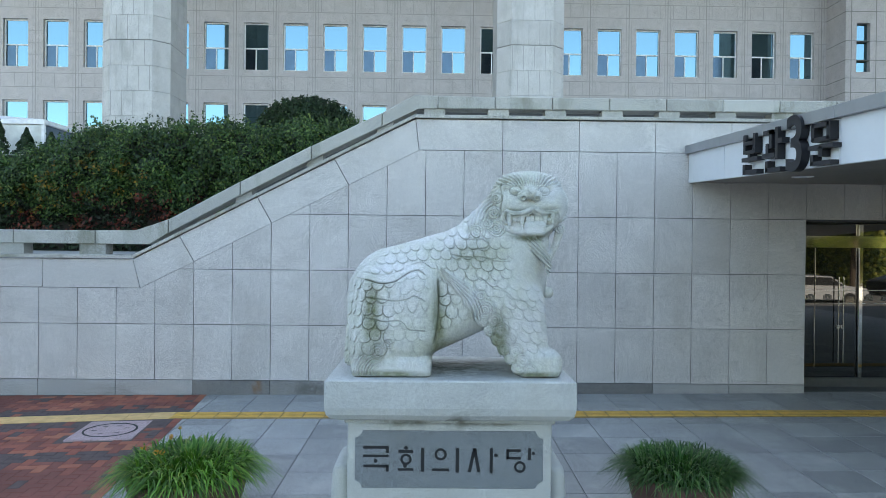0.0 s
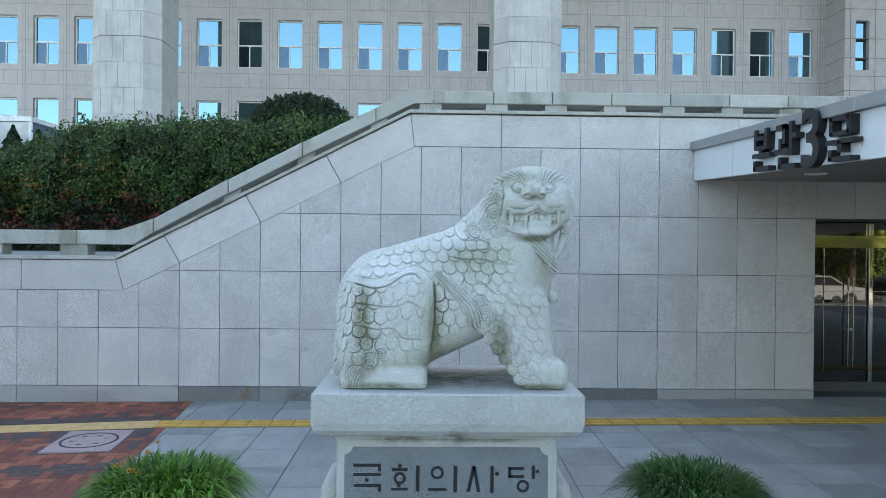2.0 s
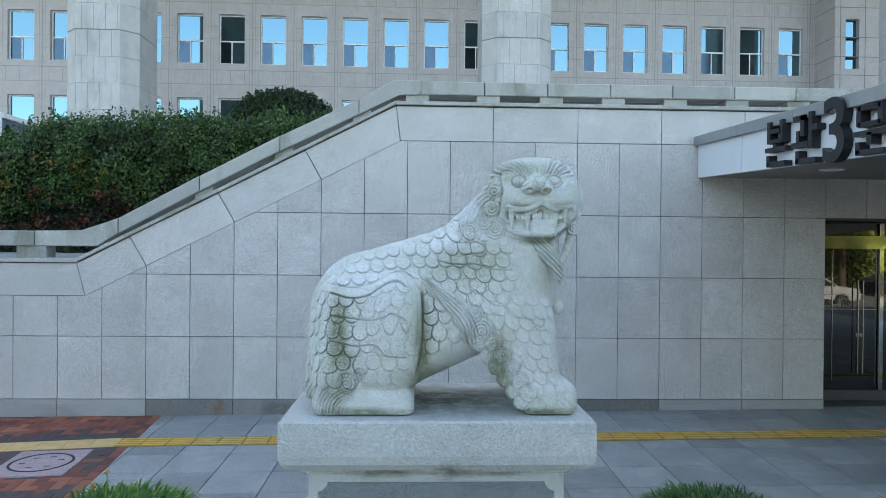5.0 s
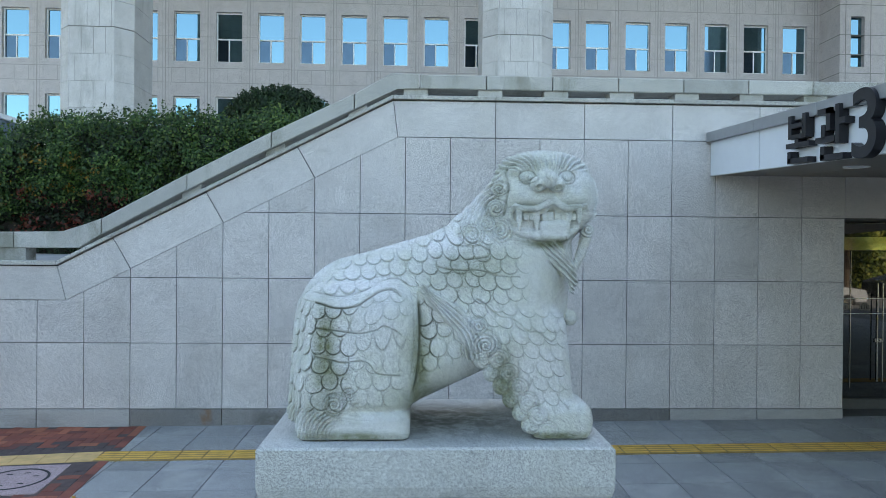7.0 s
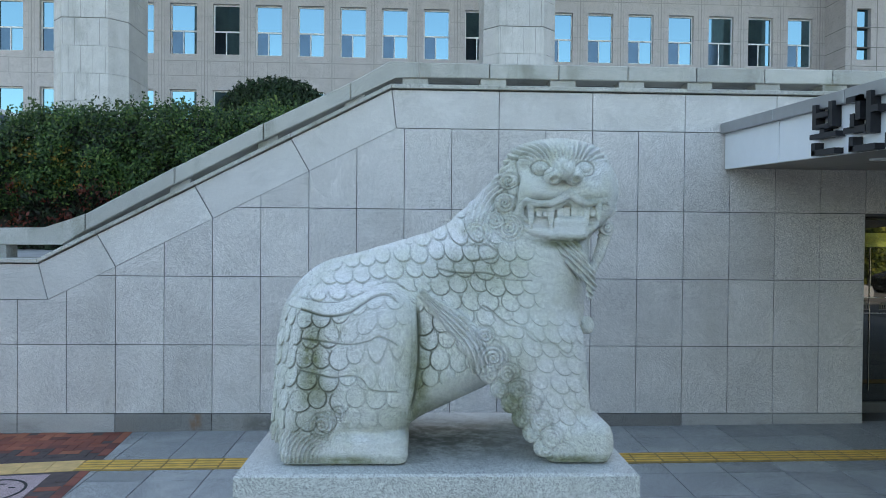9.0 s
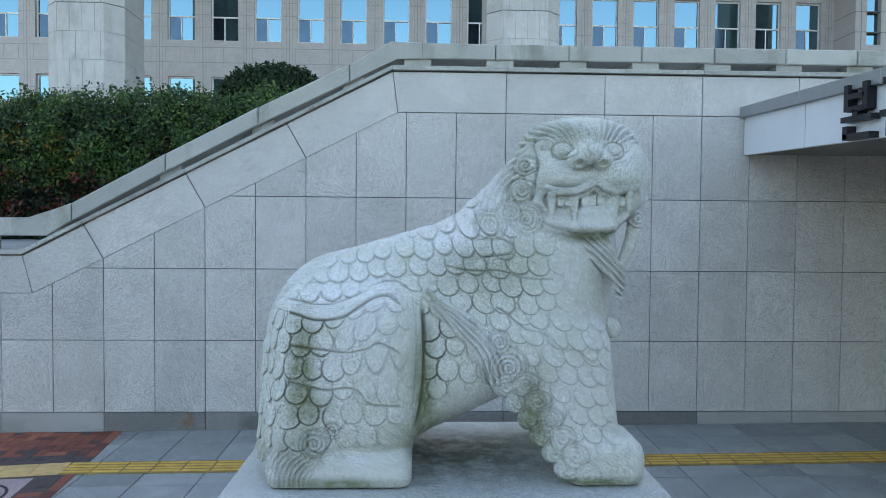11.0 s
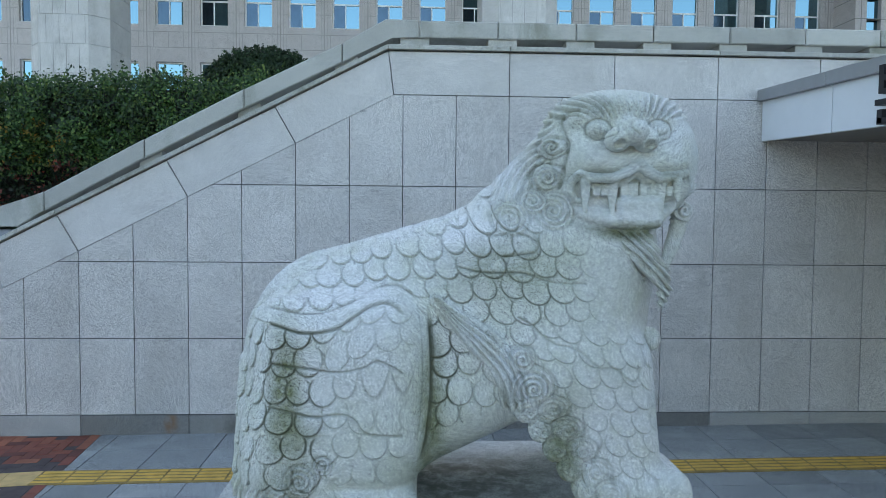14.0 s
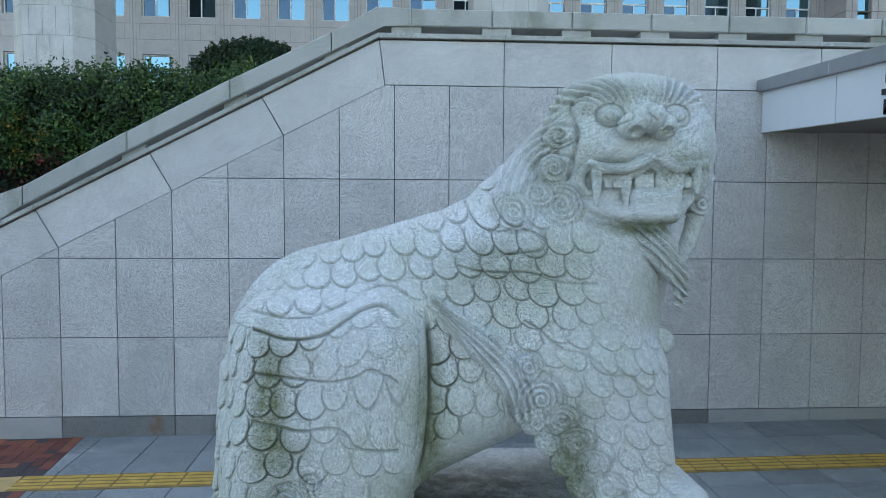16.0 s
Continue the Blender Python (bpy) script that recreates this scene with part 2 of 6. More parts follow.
def lathe(profile, steps=32, cx=0.0, cy=0.0):
    """A turned body from (radius, z) pairs."""
    bm = bmesh.new()
    rings = [[bm.verts.new((cx + r * math.cos(2 * math.pi * i / steps), cy + r * math.sin(2 * math.pi * i / steps), z)) for i in range(steps)] for r, z in profile]
    for a, b in zip(rings, rings[1:]):
        for i in range(steps):
            bm.faces.new((a[i], a[(i + 1) % steps], b[(i + 1) % steps], b[i]))
    bm.faces.new(rings[0][::-1])
    bm.faces.new(rings[-1])
    return bm


def add_rod(bm, p, q, r, steps=10):
    p, q = Vector(p), Vector(q)
    turn = (q - p).to_track_quat("Z", "Y").to_matrix().to_4x4()
    m = Matrix.Translation((p + q) / 2) @ turn
    bmesh.ops.create_cone(bm, cap_ends=True, segments=steps, radius1=r, radius2=r, depth=(q - p).length, matrix=m)
    return bm


def leaf_cloud(name, centres, normals, size, material, spread=0.9, seed=1, smooth=False):
    """Many small folded leaves, one island each, at the given places; normals lean them outwards."""
    rng = np.random.default_rng(seed)
    n = len(centres)
    s = size * rng.uniform(0.6, 1.3, (n, 1))
    nor = normals + rng.normal(0, spread, (n, 3))
    nor /= np.linalg.norm(nor, axis=1, keepdims=True) + 1e-9
    ref = rng.normal(0, 1, (n, 3)) + np.array([0, 0, -0.8])
    u = np.cross(nor, ref)
    u /= np.linalg.norm(u, axis=1, keepdims=True) + 1e-9
    v = np.cross(nor, u)
    tip, base = centres + v * s, centres - v * s
    left, right = centres - u * s * 0.55 + nor * s * 0.18, centres + u * s * 0.55 + nor * s * 0.18
    verts = np.stack([base, right, tip, left], 1).reshape(-1, 3)
    idx = np.arange(n) * 4
    faces = np.concatenate([np.stack([idx, idx + 1, idx + 2], 1), np.stack([idx, idx + 2, idx + 3], 1)])
    me = bpy.data.meshes.new(name)
    me.vertices.add(len(verts))
    me.vertices.foreach_set("co", verts.ravel())
    me.loops.add(faces.size)
    me.loops.foreach_set("vertex_index", faces.ravel().astype(np.int32))
    me.polygons.add(len(faces))
    me.polygons.foreach_set("loop_start", (np.arange(len(faces)) * 3).astype(np.int32))
    me.update(calc_edges=True)
    me.materials.append(material)
    return me


def floor_z(x, y):
    """The forecourt falls gently away from the wall and rises towards the entrance."""
    return 0.035 + 0.0105 * (x + 3.3) - 0.015 * (10.2 - y)


# ---- the stair wall ----
FACE = 10.2
SLOPE = (4.379 - 2.14) / (4.543 - 0.169)
LOW_BAND, LOW_TOP, HIGH_BAND, HIGH_TOP = 1.69, 2.14, 3.89, 4.375
LOW_X, HIGH_X, LOW_TX, HIGH_TX = -4.43, -0.106, -4.543, -0.165
WALL_LEFT, WALL_RIGHT, DOOR_LEFT = -13.2, 14.4, 6.0
GAP = 0.0085


def band_under(x):
    return min(max(LOW_BAND + (x - LOW_X) * (HIGH_BAND - LOW_BAND) / (HIGH_X - LOW_X), LOW_BAND), HIGH_BAND)


def stair_wall():
    root = empty("wall_stair", kind="structure", label="grey granite clad retaining wall beside the ramp, tidy joints")
    bm = bmesh.new()
    add_prism(bm, [(WALL_LEFT, -0.3), (DOOR_LEFT, -0.3), (DOOR_LEFT, 2.84), (WALL_RIGHT, 2.84), (WALL_RIGHT, HIGH_TOP - 0.01), (HIGH_TX, HIGH_TOP - 0.01), (LOW_TX, LOW_TOP - 0.01), (WALL_LEFT, LOW_TOP - 0.01)], FACE + 0.012, FACE + 0.5)
    part("core", bm, JOINT, root)
    # plinth stones
    x = WALL_LEFT
    while x < DOOR_LEFT - 0.01:
        x1 = min(x + 1.2, DOOR_LEFT)
        part("plinth_stone", box(x + GAP / 2, x1 - GAP / 2, FACE - 0.012, FACE + 0.1, -0.28, 0.262 - GAP / 2, 0.004), PLINTH if -3.7 < (x + x1) / 2 < 3.5 else PLINTH_PALE, root)
        x = x1
    # field panels, clipped under the sloping band
    rows = [0.262, 1.13, 1.994, 2.866, HIGH_BAND]
    k = (HIGH_BAND - LOW_BAND) / (HIGH_X - LOW_X)
    for col in range(-22, 24):
        for z0, z1 in zip(rows, rows[1:]):
            x0 = 0.6 * col
            if x0 < WALL_LEFT - 0.01 or x0 + 0.6 > WALL_RIGHT + 0.01 or (x0 >= DOOR_LEFT - 0.01 and z0 < 2.8):
                continue
            p = [(x0 + GAP / 2, z0 + GAP / 2), (x0 + 0.6 - GAP / 2, z0 + GAP / 2), (x0 + 0.6 - GAP / 2, z1 - GAP / 2), (x0 + GAP / 2, z1 - GAP / 2)]
            if x0 < LOW_X - 0.01:
                lower = clip(p, 0, 1, LOW_BAND - GAP / 2)
                right = clip(clip(p, -k, 1, LOW_BAND - k * LOW_X - GAP / 2), -1, 0, -LOW_X) if x0 + 0.6 > LOW_X else []
                p = lower if not right or area(lower) >= area(right) else right
                if x0 + 0.6 > LOW_X and len(right) > 2 and max(z for _, z in right) > LOW_BAND + 0.02:
                    p = [q for q in lower if q[0] < LOW_X] + [(LOW_X, LOW_BAND - GAP / 2)] + [q for q in right if q[0] > LOW_X + 0.005]
                    cx, cz = sum(q[0] for q in p) / len(p), sum(q[1] for q in p) / len(p)
                    p = sorted(p, key=lambda q: math.atan2(q[1] - cz, q[0] - cx))
            elif x0 < HIGH_X:
                p = clip(p, -k, 1, LOW_BAND - k * LOW_X - GAP / 2)
            if len(p) > 2 and area(p) > 0.004:
                part("stone_panel", prism(p, FACE, FACE + 0.03, 0.003), WALL, root)
    # the broad band that follows the ramp
    spans = []
    x = WALL_LEFT
    while x < LOW_TX - 1.0:
        x1 = x + 1.21
        x1 = x1 if LOW_TX - x1 > 0.5 else None
        if x1 is None:
            break
        spans.append(((x, LOW_BAND), (x1, LOW_BAND), (x1, LOW_TOP), (x, LOW_TOP)))
        x = x1
    spans.append(((x, LOW_BAND), (LOW_X, LOW_BAND), (LOW_TX, LOW_TOP), (x, LOW_TOP)))
    lows = [LOW_X, -3.6, -2.395, -1.2, HIGH_X]
    lean = 0.225
    tops = [LOW_TX] + [v - lean for v in lows[1:-1]] + [HIGH_TX]
    for i in range(4):
        under = [band_under(lows[i]), band_under(lows[i + 1])]
        over = [LOW_TOP + (tops[j] - LOW_TX) * (HIGH_TOP - LOW_TOP) / (HIGH_TX - LOW_TX) for j in (i, i + 1)]
        spans.append(((lows[i], under[0]), (lows[i + 1], under[1]), (tops[i + 1], over[1]), (tops[i], over[0])))
    spans.append(((HIGH_X, HIGH_BAND), (1.2, HIGH_BAND), (1.2, HIGH_TOP), (HIGH_TX, HIGH_TOP)))
    for i in range(11):
        spans.append(((1.2 + 1.2 * i, HIGH_BAND), (2.4 + 1.2 * i, HIGH_BAND), (2.4 + 1.2 * i, HIGH_TOP), (1.2 + 1.2 * i, HIGH_TOP)))
    for s in spans:
        cx, cz = sum(q[0] for q in s) / 4, sum(q[1] for q in s) / 4
        p = [(x - math.copysign(GAP / 2, x - cx), z - math.copysign(GAP / 2, z - cz)) for x, z in s]
        part("band_stone", prism(p, FACE - 0.004, FACE + 0.03, 0.003), BAND, root)
    # thin capping stones with a drip shadow
    t = 0.05
    caps = [((WALL_LEFT, LOW_TOP), (-9.0, LOW_TOP)), ((-9.0, LOW_TOP), (-6.8, LOW_TOP)), ((-6.8, LOW_TOP), (LOW_TX, LOW_TOP))]
    for i in range(4):
        caps.append(((tops[i], LOW_TOP + (tops[i] - LOW_TX) * SLOPE), (tops[i + 1], LOW_TOP + (tops[i + 1] - LOW_TX) * SLOPE)))
    caps.append(((HIGH_TX, HIGH_TOP), (1.2, HIGH_TOP)))
    caps += [((1.2 + 2.4 * i, HIGH_TOP), (3.6 + 2.4 * i, HIGH_TOP)) for i in range(5)]
    for (xa, za), (xb, zb) in caps:
        g = 0.002
        part("capping_stone", prism([(xa + g, za + 0.012), (xb - g, zb + 0.012), (xb - g, zb + 0.012 + t), (xa + g, za + 0.012 + t)], FACE - 0.05, FACE + 0.62, 0.004), RAIL, root)
    return root


def stone_rail():
    """The heavy rail on short posts; it climbs with the ramp."""
    root = empty("stone_rail", label="weathered rough granite rail on short posts, mossy", category="stone railing")
    y0, y1 = 10.47, 10.80

    def beam(xa, za, xb, zb, h=0.205):
        g = 0.005
        bm = prism([(xa + g, za), (xb - g, zb), (xb - g, zb + h), (xa + g, za + h)], y0, y1, 0.012)
        part("rail_stone", bm, RAIL, root)

    def post(x, z0, z1, w=0.34):
        part("post", box(x - w / 2, x + w / 2, y0 + 0.04, y1 - 0.04, z0, z1, 0.006), RAIL, root)

    xs = [-13.2, -11.9, -10.6, -9.3, -7.9, -6.57, -5.27]
    zl = 2.37
    for a, b in zip(xs, xs[1:]):
        beam(a, zl, b, zl, 0.215)
        post(b - 0.06, LOW_TOP + 0.05, zl + 0.01, 0.42)
    part("rail_stone", prism([(-5.265, zl), (-4.41, zl), (-4.114, 2.555), (-4.114, 2.75), (-4.63, 2.585), (-5.265, 2.585)][:3] + [(-4.114, 2.773), (-4.62, 2.585), (-5.265, 2.585)], y0, y1, 0.01), RAIL, root)
    joints = [-4.109, -2.969, -1.836, -0.71]
    zz = [2.555, 3.17, 3.755, 4.30]
    for i in range(3):
        beam(joints[i], zz[i], joints[i + 1], zz[i + 1], 0.218)
        xm = joints[i + 1] + 0.04
        zm = LOW_TOP + (xm - LOW_TX) * SLOPE
        part("post", prism([(xm - 0.13, zm - 0.04), (xm + 0.13, zm + 0.09), (xm + 0.13, zm + 0.36), (xm - 0.13, zm + 0.23)], y0 + 0.09, y1 - 0.04), RAIL, root)
    part("rail_stone", prism([(-0.706, 4.302), (-0.13, 4.60), (0.173, 4.60), (0.173, 4.80), (-0.205, 4.805), (-0.706, 4.52)], y0, y1, 0.01), RAIL, root)
    x = 0.178
    for i in range(14):
        beam(x, 4.60, x + 0.92, 4.60, 0.195)
        post(x + 0.06 if i else x - 0.05, HIGH_TOP + 0.06, 4.605)
        x += 0.92
    return root


def ramp_and_terrace():
    root = tagged(new("ramp_floor"), label="pale paved ramp climbing behind the granite wall", kind="structure")
    bm = prism([(-40, 2.0), (LOW_TX, 2.0), (0.2, 4.3), (40, 4.3), (40, 4.36), (0.0, 4.36), (LOW_TX - 0.1, 2.12), (-40, 2.12)], FACE + 0.5, 20.2)
    part("paving", bm, CONCRETE, root)
    bm = box(-60, 60, 20.3, 60, 4.4, 5.0)
    part("terrace", bm, CONCRETE, root)


def ivy_bank():
    """The ivy and shrubs that hang over the wall beyond the ramp."""
    rng = np.random.default_rng(5)
    root = empty("ivy_hedge", label="overgrown green hedge with red and golden ivy hanging below", category="hedge")
    part("bank_wall", box(-34, -0.4, 20.3, 20.6, 2.0, 5.02), CONCRETE, root, "rough stone wall behind the ivy")

    def top(x):
        return 5.92 - 0.05 * np.maximum(0, -7.5 - x) ** 1.5 - 0.55 * np.clip((-10.2 - x) / 1.2, 0, 1) + 0.06 * np.sin(1.9 * x + 1) + 0.06 * np.sin(4.3 * x)

    def shell(n, low, high, depth):
        x = rng.uniform(-20, -0.6, n)
        f = rng.uniform(0, 1, n)
        z = 2.1 + (top(x) - 2.1) * (low + (high - low) * f)
        bulge = 0.95 * np.sin(np.clip((z - 3.2) / (top(x) - 3.2), 0, 1) * 2.7) + 0.16 * np.sin(2.3 * x + 1.7 * z) + 0.15 * np.sin(5.1 * x - 3.3 * z) + 0.10 * np.sin(9.7 * x + 8.1 * z)
        y = 20.0 - bulge - rng.uniform(0, depth, n)
        return np.stack([x, y, z], 1)

    lean = np.array([0, -0.9, 0.45])

    def clumps(n, each, low, high, depth, wide, keep=None):
        """Leaves gathered in sprays that hang over one another, with dark gaps between."""
        c = shell(n, low, high, depth)
        if keep is not None:
            c = c[rng.uniform(0, 1, len(c)) < keep(c)]
        q = rng.normal(0, 1, (len(c), each, 3)) * np.array([wide, wide * 0.55, wide * 0.8])
        q[:, :, 2] -= 0.25 * np.abs(q[:, :, 0])
        return (c[:, None, :] + q).reshape(-1, 3)

    crown = np.stack([rng.uniform(-20, -0.6, 700), rng.uniform(19.3, 20.7, 700), np.zeros(700)], 1)
    crown[:, 2] = top(crown[:, 0]) - 0.10 + rng.normal(0, 0.07, 700) - 0.25 * np.abs(crown[:, 1] - 20.1)
    crown = (crown[:, None, :] + rng.normal(0, 1, (700, 20, 3)) * np.array([0.13, 0.10, 0.09])).reshape(-1, 3)
    sprig = np.stack([rng.uniform(-14, -1.5, 60), rng.uniform(19.4, 20.3, 60), np.zeros(60)], 1)
    sprig[:, 2] = top(sprig[:, 0])
    sprig = (sprig[:, None, :] + np.linspace(0, 1, 14)[None, :, None] * np.stack([rng.normal(0, 0.1, 60), rng.normal(0, 0.05, 60), rng.uniform(0.12, 0.34, 60)], 1)[:, None, :] + rng.normal(0, 0.025, (60, 14, 3))).reshape(-1, 3)
    edge = lambda c: np.clip((c[:, 2] - 3.35 - 0.25 * np.sin(1.3 * c[:, 0]) - 0.16 * np.sin(3.7 * c[:, 0] + 1)) / 0.45, 0.03, 1)
    green = np.concatenate([clumps(2600, 30, 0.30, 0.97, 0.30, 0.12, edge), crown, sprig])
    part("green_leaves", leaf_cloud("green_leaves", green, lean, 0.047, HEDGE, 0.7, seed=2), HEDGE, root)
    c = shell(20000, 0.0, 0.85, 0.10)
    part("dark_leaves", leaf_cloud("dark_leaves", c, lean, 0.075, IVY_SHADED, seed=6), IVY_SHADED, root)
    c = clumps(900, 14, 0.12, 0.50, 0.30, 0.10, lambda c: np.clip(0.30 + 0.70 * np.exp(-((c[:, 0] + 5.4) / 1.5) ** 2 - ((c[:, 2] - 3.3) / 0.5) ** 2), 0, 1))
    part("red_leaves", leaf_cloud("red_leaves", c, lean, 0.060, IVY_RED, seed=3), IVY_RED, root, "dark red autumn ivy leaves")
    c = clumps(700, 16, 0.42, 0.75, 0.40, 0.08, lambda c: np.exp(-((c[:, 0] + 10.6) / 1.6) ** 2) * 0.55 + 0.8 * np.exp(-((c[:, 0] + 8.6) / 0.30) ** 2 - ((c[:, 2] - 4.05) / 0.35) ** 2))
    part("golden_leaves", leaf_cloud("golden_leaves", c, lean, 0.056, IVY_GOLD, seed=4), IVY_GOLD, root, "golden autumn ivy leaves")
    # Plain soil-coloured boxes behind the leaves stand in for the hedge's inner shade.
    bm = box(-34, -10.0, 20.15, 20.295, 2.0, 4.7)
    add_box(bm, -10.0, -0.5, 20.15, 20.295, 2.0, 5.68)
    part("backing", bm, SOIL, root, "dark backing box standing in for shade inside the ivy")


def marquee():
    """The white event tent on the terrace."""
    root = empty("white_marquee", -12.95, 22.4, 5.0, label="white framed tent with clear side walls on the terrace", category="tent")
    w, d, h = 5.2, 2.2, 1.45
    for x, y in ((0, 0), (-w, 0), (0, d), (-w, d)):
        part("post", box(x - 0.05, x + 0.05, y - 0.05, y + 0.05, -0.3, h, 0.008), FRAME, root)
    for y in (0, d):
        part("eave_beam", box(-w - 0.06, 0.06, y - 0.07, y + 0.07, h - 0.16, h, 0.01), FRAME, root)
    for x in (0, -w):
        part("side_beam", box(x - 0.07, x + 0.07, 0.07, d - 0.07, h - 0.16, h, 0.01), FRAME, root)
    bm = bmesh.new()
    peak = bm.verts.new((-w / 2, d / 2, h + 0.35))
    cs = [bm.verts.new(c) for c in ((0.05, -0.05, h), (0.05, d + 0.05, h), (-w - 0.05, d + 0.05, h), (-w - 0.05, -0.05, h))]
    for k in range(4):
        bm.faces.new((cs[k], cs[(k + 1) % 4], peak))
    part("canvas", bm, FRAME, root)
    part("side_wall", box(-w + 0.06, -0.06, 0.0, 0.02, -0.3, h - 0.17), FROST, root, "clear plastic side wall")
    part("end_wall", box(-0.01, 0.01, 0.06, d - 0.06, -0.3, h - 0.17), CURTAIN, root, "clear plastic end wall")


def conifer(x, y, h, seed):
    """A small pointed evergreen beside the tent."""
    root = empty("conifer", x, y, 5.0, label="small pointed dark evergreen beside the white tent", category="tree", group="evergreens by the tent")
    rng = np.random.default_rng(seed)
    t, a = rng.uniform(0, 1, 2600) ** 1.4, rng.uniform(0, 2 * math.pi, 2600)
    r = 0.42 * (1 - t) * rng.uniform(0.7, 1.05, 2600) * (1 + 0.2 * np.sin(20 * t + 3 * a))
    d = np.stack([np.cos(a), np.sin(a), 0.4 + 0 * a], 1)
    part("crown", leaf_cloud("crown", np.stack([r * np.cos(a), r * np.sin(a), 0.1 + t * h], 1), d, 0.05, PINE, 0.6, seed), PINE, root)
    part("trunk", add_rod(bmesh.new(), (0, 0, -0.1), (0, 0, h * 0.8), 0.05), BARK, root)


for tree in ((-14.05, 21.7, 1.45, 31), (-13.15, 21.8, 0.95, 32), (-12.3, 21.7, 0.8, 33)):
    conifer(*tree)


def dome_tree():
    root = empty("yew_bush", -4.05, 21.9, 6.22, label="dark green clipped yew bush on the terrace", category="bush")
    rng = np.random.default_rng(9)
    n, each = 900, 34
    d = rng.normal(0, 1, (n, 3))
    d[:, 2] = np.abs(d[:, 2]) + 0.05
    d /= np.linalg.norm(d, axis=1, keepdims=True)
    end = d * np.array([1.62, 1.35, 1.02]) * (0.90 + 0.10 * rng.uniform(0, 1, (n, 1)) + 0.10 * rng.uniform(0, 1, (n, 1)) ** 4)
    end[:, 2] = np.minimum(end[:, 2], 0.92 + 0.14 * rng.uniform(0, 1, n))
    way = d + np.array([0, 0, 0.55])
    way /= np.linalg.norm(way, axis=1, keepdims=True)
    t = rng.uniform(0, 1, (n, each, 1))
    c = end[:, None, :] - way[:, None, :] * t * 0.42 + rng.normal(0, 1, (n, each, 3)) * (0.012 + 0.055 * t)
    part("crown", leaf_cloud("crown", c.reshape(-1, 3), np.repeat(d, each, 0), 0.040, PINE, 0.6, 12), PINE, root)
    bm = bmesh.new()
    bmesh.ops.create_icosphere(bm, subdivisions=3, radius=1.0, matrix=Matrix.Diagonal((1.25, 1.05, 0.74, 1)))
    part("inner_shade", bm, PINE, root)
    part("trunk", add_rod(bmesh.new(), (0, 0, -0.2), (0, 0, 0.5), 0.12), BARK, root)


# ---- forecourt ----
def ground_sheet():
    bm = bmesh.new()
    e = 1500.0
    vs = [(-e, FACE + 1.0), (-30, FACE + 1.0), (30, FACE + 1.0), (e, FACE + 1.0), (-e, -8), (-30, -8), (30, -8), (e, -8), (-e, -e), (-30, -e), (30, -e), (e, -e)]
    v = [bm.verts.new((x, y, floor_z(max(-30, min(30, x)), max(-8, y)) - 0.035)) for x, y in vs]
    for r in range(2):
        for c in range(3):
            i = 4 * r + c
            bm.faces.new((v[i], v[i + 4], v[i + 5], v[i + 1]))
    ob = part("ground", bm, ASPHALT)
    tagged(ob, "grey paved ground running out to the road", kind="structure")


